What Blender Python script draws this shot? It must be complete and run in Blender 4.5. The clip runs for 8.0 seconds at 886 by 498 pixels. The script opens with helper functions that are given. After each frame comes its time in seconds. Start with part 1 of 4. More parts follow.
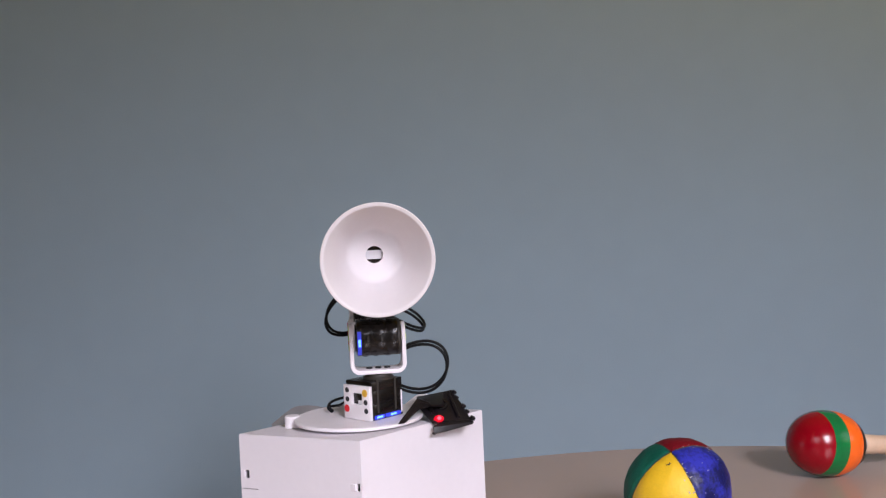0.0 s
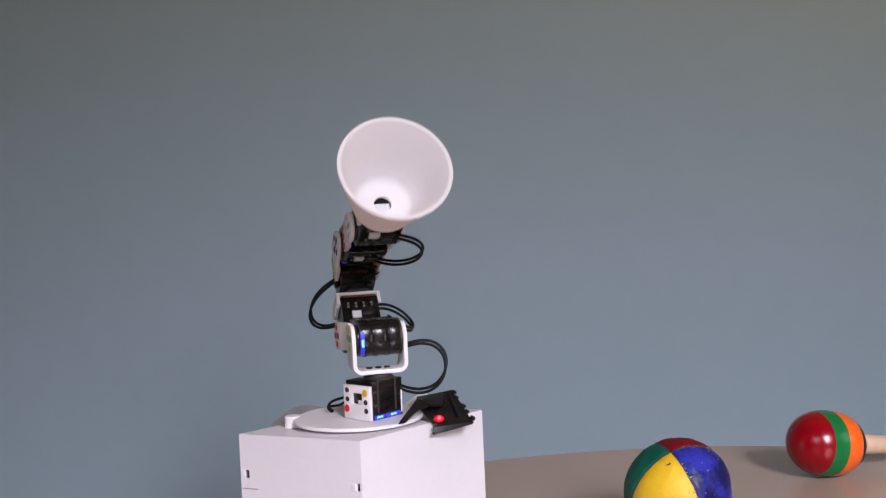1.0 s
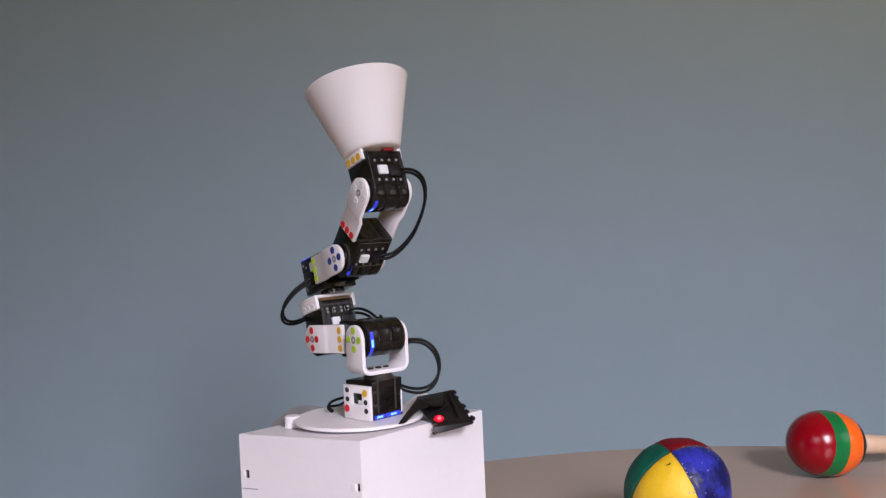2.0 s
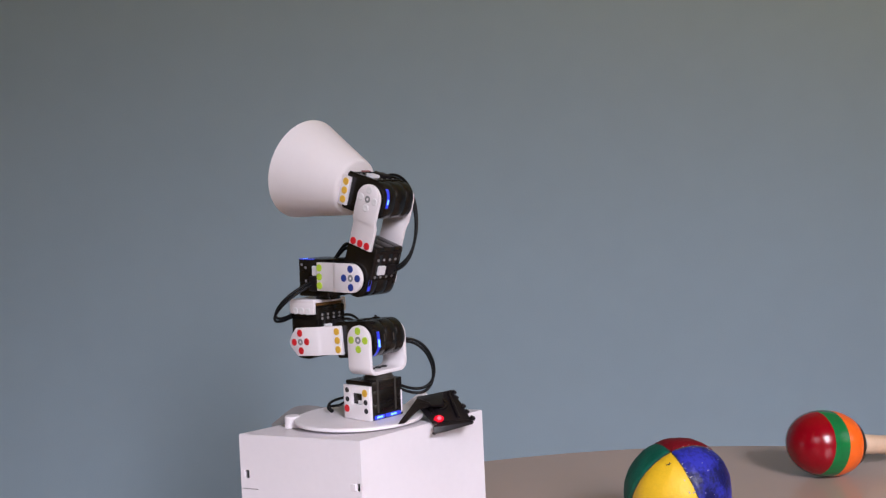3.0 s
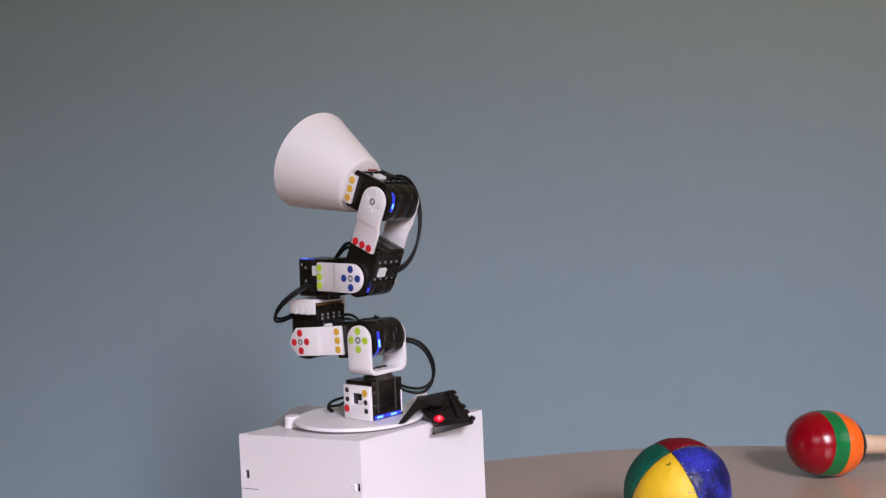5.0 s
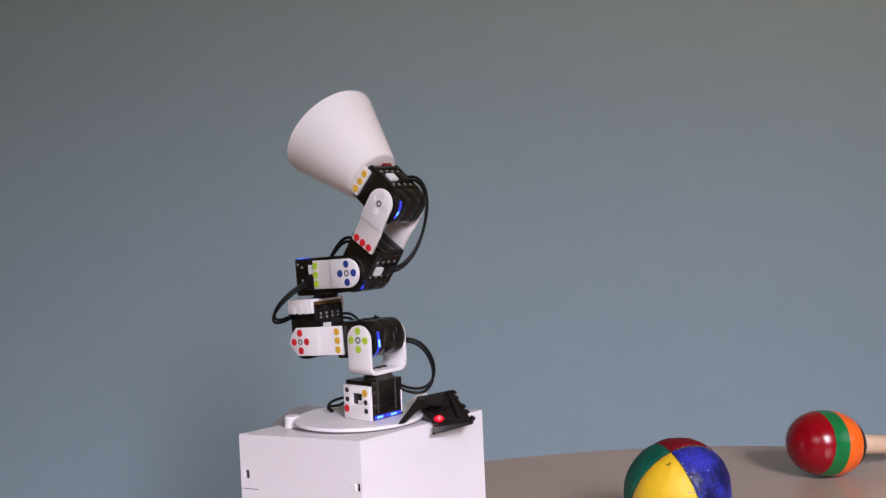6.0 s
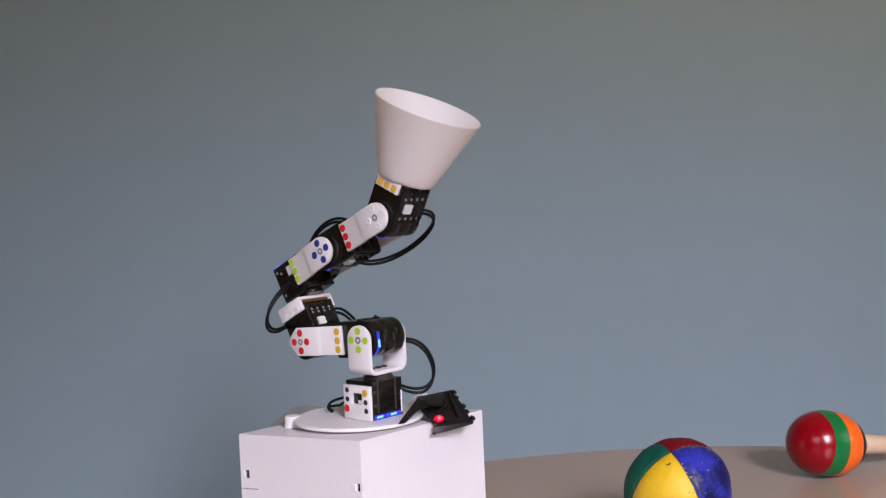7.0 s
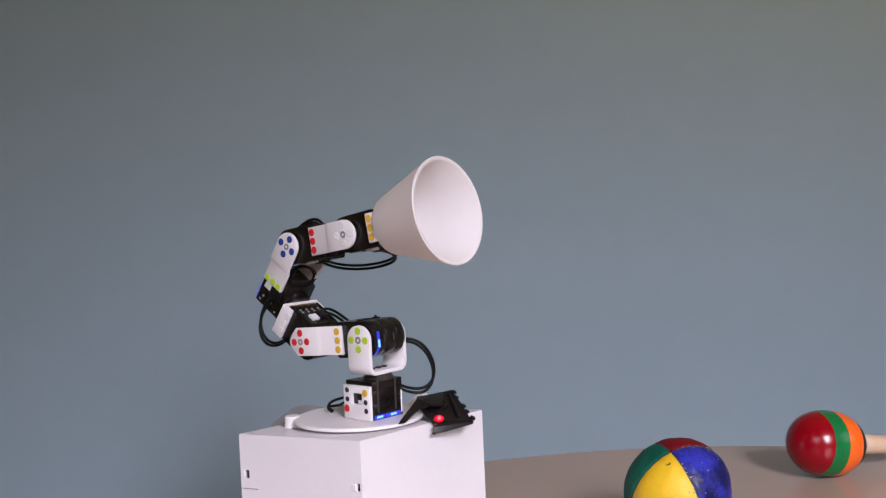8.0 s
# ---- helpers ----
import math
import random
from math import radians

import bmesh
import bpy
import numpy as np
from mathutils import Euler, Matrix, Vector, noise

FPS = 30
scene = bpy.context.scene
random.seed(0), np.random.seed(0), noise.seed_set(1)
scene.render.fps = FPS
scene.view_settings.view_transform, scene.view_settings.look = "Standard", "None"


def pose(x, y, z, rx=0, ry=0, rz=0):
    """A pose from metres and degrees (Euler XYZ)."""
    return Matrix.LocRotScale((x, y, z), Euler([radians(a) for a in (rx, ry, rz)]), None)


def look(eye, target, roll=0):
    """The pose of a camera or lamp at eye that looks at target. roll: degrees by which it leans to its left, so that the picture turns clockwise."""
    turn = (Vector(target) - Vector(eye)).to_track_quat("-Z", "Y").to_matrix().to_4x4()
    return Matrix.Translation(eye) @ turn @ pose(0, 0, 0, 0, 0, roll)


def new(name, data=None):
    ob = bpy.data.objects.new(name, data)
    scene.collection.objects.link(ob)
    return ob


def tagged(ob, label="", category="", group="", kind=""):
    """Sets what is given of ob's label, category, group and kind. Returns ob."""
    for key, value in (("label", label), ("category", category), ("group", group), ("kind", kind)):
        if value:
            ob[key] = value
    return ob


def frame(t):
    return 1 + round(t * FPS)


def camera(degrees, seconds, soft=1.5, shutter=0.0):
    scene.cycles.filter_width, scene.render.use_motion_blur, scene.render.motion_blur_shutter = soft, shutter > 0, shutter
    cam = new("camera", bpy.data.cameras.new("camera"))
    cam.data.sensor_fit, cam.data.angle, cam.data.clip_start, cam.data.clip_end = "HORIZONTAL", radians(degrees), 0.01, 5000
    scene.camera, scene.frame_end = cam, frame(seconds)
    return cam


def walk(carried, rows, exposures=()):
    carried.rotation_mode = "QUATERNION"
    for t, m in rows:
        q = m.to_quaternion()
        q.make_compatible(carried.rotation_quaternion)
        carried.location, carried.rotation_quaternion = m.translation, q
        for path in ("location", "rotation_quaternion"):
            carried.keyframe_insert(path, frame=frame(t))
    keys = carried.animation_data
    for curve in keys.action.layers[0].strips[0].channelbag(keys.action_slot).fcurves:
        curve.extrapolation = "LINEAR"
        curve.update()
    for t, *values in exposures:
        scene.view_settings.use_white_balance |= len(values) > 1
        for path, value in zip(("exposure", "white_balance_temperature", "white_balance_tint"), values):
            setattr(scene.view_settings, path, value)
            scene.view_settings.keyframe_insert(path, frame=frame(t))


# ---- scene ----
cam = camera(45.92, 8.0, soft=1.3, shutter=0.5)
EYE = Vector((0.0464, -0.6909, 0.9632))
VIEW = look(EYE, EYE + Vector((0, math.cos(radians(-2.257)), math.sin(radians(-2.257)))), -2.511)
walk(cam, [(0.0, VIEW), (8.0, VIEW)])

# ---- light ----
TABLE = 0.75            # table top
AX = 0.8796             # height of the arm's shoulder axis
WALL_Y = 0.62           # painted wall behind the table

world = bpy.data.worlds.new("world")
scene.world = world
world.use_nodes = True
sky = world.node_tree.nodes.new("ShaderNodeTexSky")
sky.sky_type = 'NISHITA'
sky.sun_disc = False
sky.sun_elevation = radians(40)
sky.sun_rotation = radians(200)
world.node_tree.links.new(sky.outputs[0], world.node_tree.nodes["Background"].inputs[0])
world.node_tree.nodes["Background"].inputs[1].default_value = 0.1

# daylight in the windows' openings: one behind the camera, one in the side wall
def area_light(name, size, eye, target, energy, colour, spread):
    lamp = bpy.data.lights.new(name, 'AREA')
    lamp.shape, lamp.size, lamp.size_y, lamp.energy, lamp.color, lamp.spread = 'RECTANGLE', size[0], size[1], energy, colour, radians(spread)
    ob = new(name, lamp)
    ob.matrix_world = look(eye, target)
    return ob


area_light("window_light_south", (0.62, 1.1), (0.87, -2.37, 1.84), (0.20, 0.0, -0.57), 26.0, (0.945, 0.90, 1.03), 71)
# fill added to flatten the shading on the left; no window is known there
area_light("window_light_south_left", (1.2, 1.1), (-0.90, -2.37, 1.84), (0.0, 0.0, -0.57), 3.5, (0.945, 0.90, 1.03), 70)
area_light("window_light_east", (0.8, 0.9), (2.28, -0.7, 1.5), (0.2, 0.0, 0.4), 1.6, (0.95, 0.895, 1.0), 110)
# warm fill added to tint the upper wall; no such source is known
area_light("window_ground_light_east", (0.8, 0.8), (2.27, -0.7, 1.5), (0.60, 0.62, 2.10), 6.0, (1.0, 0.66, 0.08), 66)
scene.view_settings.exposure = 0.0


# ---- materials ----
def material(name, colour, rough=0.5, metal=0.0, var=0.1, scale=40.0, bump=0.0, bump_scale=300.0, coat=0.0,
             spec=0.5, sheen=0.0, trans=0.0, second=None, sharp=False):
    """A node material: base colour varied at two scales, fine relief, uneven gloss."""
    m = bpy.data.materials.new(name)
    m.use_nodes = True
    nt = m.node_tree
    b = nt.nodes["Principled BSDF"]
    co = nt.nodes.new("ShaderNodeTexCoord")
    n1 = nt.nodes.new("ShaderNodeTexNoise")
    n1.inputs["Scale"].default_value, n1.inputs["Detail"].default_value = scale, 5
    n2 = nt.nodes.new("ShaderNodeTexNoise")
    n2.inputs["Scale"].default_value, n2.inputs["Detail"].default_value = scale * 9, 3
    nt.links.new(co.outputs["Object"], n1.inputs["Vector"])
    nt.links.new(co.outputs["Object"], n2.inputs["Vector"])
    add = nt.nodes.new("ShaderNodeMath")
    add.operation = 'MULTIPLY_ADD'
    nt.links.new(n2.outputs[0], add.inputs[0])
    add.inputs[1].default_value = 0.4
    nt.links.new(n1.outputs[0], add.inputs[2])
    ramp = nt.nodes.new("ShaderNodeMapRange")
    ramp.inputs["From Min"].default_value, ramp.inputs["From Max"].default_value = (0.60, 0.82) if sharp else (0.35, 1.05)
    nt.links.new(add.outputs[0], ramp.inputs["Value"])
    mix = nt.nodes.new("ShaderNodeMix")
    mix.data_type = 'RGBA'
    other = second or [c * (1 - var * 2) for c in colour]
    mix.inputs["A"].default_value = (*other, 1)
    mix.inputs["B"].default_value = (*[min(1, c * (1 + var)) if not second else c for c in colour], 1)
    nt.links.new(ramp.outputs[0], mix.inputs["Factor"])
    nt.links.new(mix.outputs["Result"], b.inputs["Base Color"])
    rr = nt.nodes.new("ShaderNodeMapRange")
    rr.inputs["To Min"].default_value, rr.inputs["To Max"].default_value = max(0.02, rough - 0.08), min(1, rough + 0.08)
    nt.links.new(n1.outputs[0], rr.inputs["Value"])
    nt.links.new(rr.outputs[0], b.inputs["Roughness"])
    b.inputs["Metallic"].default_value = metal
    b.inputs["Specular IOR Level"].default_value = spec
    b.inputs["Coat Weight"].default_value = coat
    b.inputs["Coat Roughness"].default_value = 0.24
    b.inputs["Sheen Weight"].default_value = sheen
    b.inputs["Transmission Weight"].default_value = trans
    if bump:
        n3 = nt.nodes.new("ShaderNodeTexNoise")
        n3.inputs["Scale"].default_value, n3.inputs["Detail"].default_value = bump_scale, 4
        nt.links.new(co.outputs["Object"], n3.inputs["Vector"])
        bp = nt.nodes.new("ShaderNodeBump")
        bp.inputs["Strength"].default_value, bp.inputs["Distance"].default_value = bump, 0.001
        nt.links.new(n3.outputs[0], bp.inputs["Height"])
        nt.links.new(bp.outputs[0], b.inputs["Normal"])
    return m


def glow(name, colour, strength):
    m = bpy.data.materials.new(name)
    m.use_nodes = True
    b = m.node_tree.nodes["Principled BSDF"]
    b.inputs["Base Color"].default_value = (*colour, 1)
    b.inputs["Emission Color"].default_value = (*colour, 1)
    b.inputs["Emission Strength"].default_value = strength
    b.inputs["Roughness"].default_value = 0.3
    return m


M_WALL = material("wall_paint", (0.240, 0.318, 0.370), 0.75, var=0.03, scale=3, bump=0.15, bump_scale=500)
# unseen walls and ceiling: ochre chosen to bounce warm light onto the upper wall
M_BOUNCE_WALL = material("warm_bounce_paint", (0.64, 0.47, 0.18), 0.8, var=0.03, scale=3, bump=0.1, bump_scale=400)
M_BOUNCE_CEIL = material("warm_bounce_ceiling", (0.78, 0.60, 0.24), 0.85, var=0.03, scale=3)
M_FLOOR = material("floor_lino", (0.30, 0.25, 0.20), 0.5, var=0.15, scale=6)
M_TABLE = material("table_laminate", (0.41, 0.31, 0.25), 0.26, var=0.03, scale=2.0, spec=0.42)
M_EDGE = material("table_edge_band", (0.30, 0.235, 0.20), 0.45, var=0.05, scale=20)
M_STEEL = material("painted_steel", (0.35, 0.35, 0.36), 0.35, metal=0.6, var=0.05)
M_CARD = material("white_board", (0.80, 0.765, 0.80), 0.6, var=0.02, scale=25, bump=0.12, bump_scale=260)
M_PLA = material("white_printed_plastic", (0.82, 0.78, 0.80), 0.42, var=0.02, scale=60, bump=0.10, bump_scale=1500)
M_SHADE = material("white_shade_plastic", (0.925, 0.91, 0.935), 0.75, var=0.02, scale=30, bump=0.08, bump_scale=1200, spec=0.2)
M_DARK = material("smoked_plastic", (0.0035, 0.003, 0.003), 0.24, var=0.5, scale=110, bump=0.12, bump_scale=260, spec=0.4, second=(0.014, 0.0115, 0.010), sharp=True)
M_DARK2 = material("smoked_plastic_inner", (0.035, 0.029, 0.022), 0.5, var=0.35, scale=160, bump=0.1, bump_scale=900)
M_BLACK = material("black_plastic", (0.008, 0.006, 0.008), 0.42, var=0.25, scale=90, bump=0.1, bump_scale=500, spec=0.4)
M_RUBBER = material("black_cable", (0.0035, 0.004, 0.005), 0.4, var=0.2, scale=200, spec=0.2)
M_RED = material("red_rivet", (0.62, 0.012, 0.02), 0.45, var=0.08, scale=200)
M_BLUE = material("blue_rivet", (0.018, 0.05, 0.27), 0.45, var=0.08, scale=200)
M_GREEN = material("lime_rivet", (0.46, 0.66, 0.05), 0.45, var=0.08, scale=200)
M_YELLOW = material("amber_rivet", (0.78, 0.46, 0.05), 0.45, var=0.08, scale=200)
M_CLEAR = material("white_rivet", (0.80, 0.79, 0.80), 0.25, var=0.03, scale=200)
M_GREY = material("grey_screw", (0.30, 0.31, 0.32), 0.45, metal=0.4, var=0.1, scale=300)
M_PEG = material("dull_peg", (0.22, 0.21, 0.21), 0.4, var=0.2, scale=300, spec=0.3)
M_AMBER = material("amber_plastic", (0.16, 0.075, 0.02), 0.3, var=0.3, scale=180)
# white lid board with its shade put into a dark grey
M_SHADED_CARD = material("shaded_board", (0.20, 0.195, 0.20), 0.7, var=0.1, scale=60, bump=0.15, bump_scale=400)
M_DARKRED = material("dark_red_plastic", (0.20, 0.006, 0.008), 0.4, var=0.15, scale=200)
M_HOLE_SHADE = material("hole_shade", (0.02, 0.02, 0.022), 0.7, var=0.2)
M_STICKER = material("white_sticker", (0.72, 0.72, 0.74), 0.5, var=0.03, scale=200)
M_LED_BLUE = glow("blue_led", (0.025, 0.04, 0.50), 0.6)
M_LED_CORE = glow("blue_led_core", (0.08, 0.20, 1.0), 3.6)
M_LED_RED_CORE = glow("red_led_core", (1.0, 0.06, 0.09), 2.4)
M_LED_RED = glow("red_led", (0.62, 0.002, 0.018), 0.7)


def let_light_through(m, colour, share):
    """Thin plastic: part of the light comes through from the other side."""
    nt = m.node_tree
    tr = nt.nodes.new("ShaderNodeBsdfTranslucent")
    tr.inputs["Color"].default_value = (*colour, 1)
    mx = nt.nodes.new("ShaderNodeMixShader")
    mx.inputs[0].default_value = share
    nt.links.new(nt.nodes["Principled BSDF"].outputs[0], mx.inputs[1])
    nt.links.new(tr.outputs[0], mx.inputs[2])
    nt.links.new(mx.outputs[0], nt.nodes["Material Output"].inputs[0])


let_light_through(M_SHADE, (0.96, 0.83, 0.73), 0.32)

# ---- mesh helpers ----
def part(name, bm, mat, parent=None, label="", smooth=30):
    """Links a bmesh as one mesh object, under a thing or a part."""
    bmesh.ops.recalc_face_normals(bm, faces=bm.faces)
    me = bpy.data.meshes.new(name)
    bm.to_mesh(me)
    bm.free()
    me.materials.append(mat)
    if smooth:
        me.shade_smooth()
        me.set_sharp_from_angle(angle=radians(smooth))
    ob = new(name, me)
    ob.parent = parent
    if label:
        ob["label"] = label
    return ob


def same(name, mesh_ob, parent, m):
    """Another object on the same mesh."""
    ob = new(name, mesh_ob.data)
    ob.parent = parent
    ob.matrix_basis = m
    return ob


def block(x0, x1, y0, y1, z0, z1, r=0.0, seg=2, bm=None):
    bm2 = bmesh.new()
    bmesh.ops.create_cube(bm2, size=1)
    for v in bm2.verts:
        v.co = Vector((x0 + (v.co.x + 0.5) * (x1 - x0), y0 + (v.co.y + 0.5) * (y1 - y0), z0 + (v.co.z + 0.5) * (z1 - z0)))
    if r:
        bmesh.ops.bevel(bm2, geom=bm2.edges[:], offset=r, segments=seg, affect='EDGES', profile=0.5)
    return join(bm, bm2)


def join(bm, bm2):
    """Adds bm2 to bm (or returns it where there is none)."""
    if bm is None:
        return bm2
    me = bpy.data.meshes.new("tmp")
    bm2.to_mesh(me)
    bm2.free()
    bm.from_mesh(me)
    bpy.data.meshes.remove(me)
    return bm


def lathe(profile, n=48, bm=None, m=None):
    """Turns (along, radius) pairs about the x axis; a radius of 0 closes the end."""
    bm2 = bmesh.new()
    rings = []
    for a, r in profile:
        if r <= 1e-7:
            rings.append([bm2.verts.new((a, 0, 0))])
        else:
            rings.append([bm2.verts.new((a, r * math.cos(2 * math.pi * i / n), r * math.sin(2 * math.pi * i / n))) for i in range(n)])
    for p, q in zip(rings, rings[1:]):
        for i in range(n):
            j = (i + 1) % n
            if len(p) == 1 and len(q) == 1:
                continue
            if len(p) == 1:
                bm2.faces.new((p[0], q[i], q[j]))
            elif len(q) == 1:
                bm2.faces.new((p[i], p[j], q[0]))
            else:
                bm2.faces.new((p[i], p[j], q[j], q[i]))
    if m is not None:
        bm2.transform(m)
    return join(bm, bm2)


def strip(stations, thick, bevel=0.0005):
    """A bent plate: stations (x, low z, high z, y of the outer face); the thickness goes towards +y."""
    bm = bmesh.new()
    rows = []
    for x, lo, hi, y in stations:
        rows.append([bm.verts.new(c) for c in ((x, y, lo), (x, y, hi), (x, y + thick, hi), (x, y + thick, lo))])
    for a, b in zip(rows, rows[1:]):
        for i in range(4):
            j = (i + 1) % 4
            bm.faces.new((a[i], a[j], b[j], b[i]))
    bm.faces.new(rows[0])
    bm.faces.new(rows[-1][::-1])
    if bevel:
        bmesh.ops.recalc_face_normals(bm, faces=bm.faces)
        es = [e for e in bm.edges if len(e.link_faces) == 2 and e.calc_face_angle() > 0.9]
        bmesh.ops.bevel(bm, geom=es, offset=bevel, segments=2, affect='EDGES', profile=0.5)
    return bm


def prism(outline, y0, y1, bevel=0.0):
    """An outline in x, z drawn out along y."""
    bm = bmesh.new()
    a = [bm.verts.new((x, y0, z)) for x, z in outline]
    b = [bm.verts.new((x, y1, z)) for x, z in outline]
    bm.faces.new(a)
    bm.faces.new(b[::-1])
    for i in range(len(a)):
        j = (i + 1) % len(a)
        bm.faces.new((a[i], b[i], b[j], a[j]))
    if bevel:
        bmesh.ops.recalc_face_normals(bm, faces=bm.faces)
        es = [e for e in bm.edges if e.calc_face_angle() > 0.6]
        bmesh.ops.bevel(bm, geom=es, offset=bevel, segments=2, affect='EDGES', profile=0.5)
    return bm


def tube(points, r, n=8, bm=None):
    """A round cable along points."""
    bm2 = bmesh.new()
    pts = [Vector(p) for p in points]
    rings = []
    up = Vector((0.31, 0.22, 0.92)).normalized()
    for i, p in enumerate(pts):
        d = (pts[min(i + 1, len(pts) - 1)] - pts[max(i - 1, 0)]).normalized()
        u = (up - d * up.dot(d)).normalized()
        w = d.cross(u)
        up = u
        rings.append([bm2.verts.new(p + r * (math.cos(2 * math.pi * k / n) * u + math.sin(2 * math.pi * k / n) * w)) for k in range(n)])
    for a, b in zip(rings, rings[1:]):
        for i in range(n):
            j = (i + 1) % n
            bm2.faces.new((a[i], a[j], b[j], b[i]))
    bm2.faces.new(rings[0][::-1])
    bm2.faces.new(rings[-1])
    return join(bm, bm2)


def bezier(p0, p1, p2, p3, n):
    out = []
    for i in range(n + 1):
        t = i / n
        out.append((1 - t) ** 3 * Vector(p0) + 3 * (1 - t) ** 2 * t * Vector(p1) + 3 * (1 - t) * t * t * Vector(p2) + t ** 3 * Vector(p3))
    return out


def spline(pts, n=6):
    """Catmull-Rom through pts."""
    P = [Vector(p) for p in pts]
    P = [2 * P[0] - P[1]] + P + [2 * P[-1] - P[-2]]
    out = []
    for i in range(1, len(P) - 2):
        a, b, c, d = P[i - 1:i + 3]
        for k in range(n):
            t = k / n
            out.append(0.5 * (2 * b + (c - a) * t + (2 * a - 5 * b + 4 * c - d) * t * t + (3 * b - a - 3 * c + d) * t ** 3))
    out.append(P[-2])
    return out


# ---- the room ----
X0, X1, Y0, Y1, TOP = -1.9, 2.3, -2.4, WALL_Y, 2.6


def room():
    def wall(name, bm, mat, label, cat="wall"):
        return tagged(part(name, bm, mat, None), label, cat, kind="structure")
    wall("floor", block(X0 - 0.1, X1 + 0.1, Y0 - 0.1, Y1 + 0.1, -0.1, 0.0), M_FLOOR, "brown linoleum floor under the table", "floor")
    wall("ceiling", block(X0 - 0.1, X1 + 0.1, Y0 - 0.1, Y1 + 0.1, TOP, TOP + 0.1), M_BOUNCE_CEIL, "unseen ochre ceiling, coloured to bounce warm light", "ceiling")
    wall("wall_north", block(X0 - 0.1, X1 + 0.1, Y1, Y1 + 0.1, 0, TOP), M_WALL, "plain matt grey-blue painted wall behind the table")
    wall("wall_west", block(X0 - 0.1, X0, Y0, Y1, 0, TOP), M_BOUNCE_WALL, "unseen ochre side wall, coloured to bounce warm light")
    bm = block(X1, X1 + 0.1, Y0, -1.1, 0, TOP)
    bm = block(X1, X1 + 0.1, -0.3, Y1, 0, TOP, bm=bm)
    bm = block(X1, X1 + 0.1, -1.1, -0.3, 0, 1.05, bm=bm)
    bm = block(X1, X1 + 0.1, -1.1, -0.3, 1.95, TOP, bm=bm)
    wall("wall_east", bm, M_BOUNCE_WALL, "unseen ochre side wall with a window opening, coloured to bounce warm light")
    # south wall: a window opening on the right, another added for the fill light
    wz0, wz1 = 1.25, 2.43
    bm = block(X0 - 0.1, X1 + 0.1, Y0 - 0.1, Y0, 0, wz0)
    bm = block(X0 - 0.1, X1 + 0.1, Y0 - 0.1, Y0, wz1, TOP, bm=bm)
    for x0, x1 in ((X0 - 0.1, -1.55), (-0.25, 0.52), (1.22, X1 + 0.1)):
        bm = block(x0, x1, Y0 - 0.1, Y0, wz0, wz1, bm=bm)
    wall("wall_south", bm, M_BOUNCE_WALL, "unseen ochre wall for warm bounce, with one window opening and one for fill")


room()


def round_table():
    root = tagged(new("round_table"), "round table with a brown laminate top and curved edge", "table")
    root.matrix_basis = pose(0.215, -0.30, 0)
    R = 0.5
    top = lathe([(0, 0), (0, R - 0.004), (-0.002, R - 0.001), (-0.004, R - 0.0005), (-0.004, 0)], 160, m=pose(0, 0, 0, 0, -90, 0))
    top.transform(pose(0, 0, TABLE))
    part("tabletop", top, M_TABLE, root, "matt brown laminate with a faint sheen")
    edge = lathe([(-0.004, 0), (-0.004, R), (-0.006, R + 0.0008), (-0.026, R + 0.0008), (-0.028, R - 0.001), (-0.028, 0)], 160, m=pose(0, 0, 0, 0, -90, 0))
    edge.transform(pose(0, 0, TABLE))
    part("edge_band", edge, M_EDGE, root)
    col = lathe([(0.02, 0), (0.02, 0.04), (TABLE - 0.03, 0.035), (TABLE - 0.0285, 0.12), (TABLE - 0.0285, 0)], 32, m=pose(0, 0, 0, 0, -90, 0))
    part("column", col, M_STEEL, root)
    foot = lathe([(0, 0), (0, 0.27), (0.008, 0.268), (0.02, 0.06), (0.02, 0)], 48, m=pose(0, 0, 0, 0, -90, 0))
    part("foot_plate", foot, M_STEEL, root)


round_table()

# ---- white box that carries the arm ----
# plan corners: left, front, right; the top leans a little backwards
BL, BF, BR = Vector((-0.0934, -0.0069, AX - 0.0600)), Vector((-0.0089, -0.0640, AX - 0.0556)), Vector((0.0688, 0.0391, AX - 0.0600))
BB = BL + BR - BF


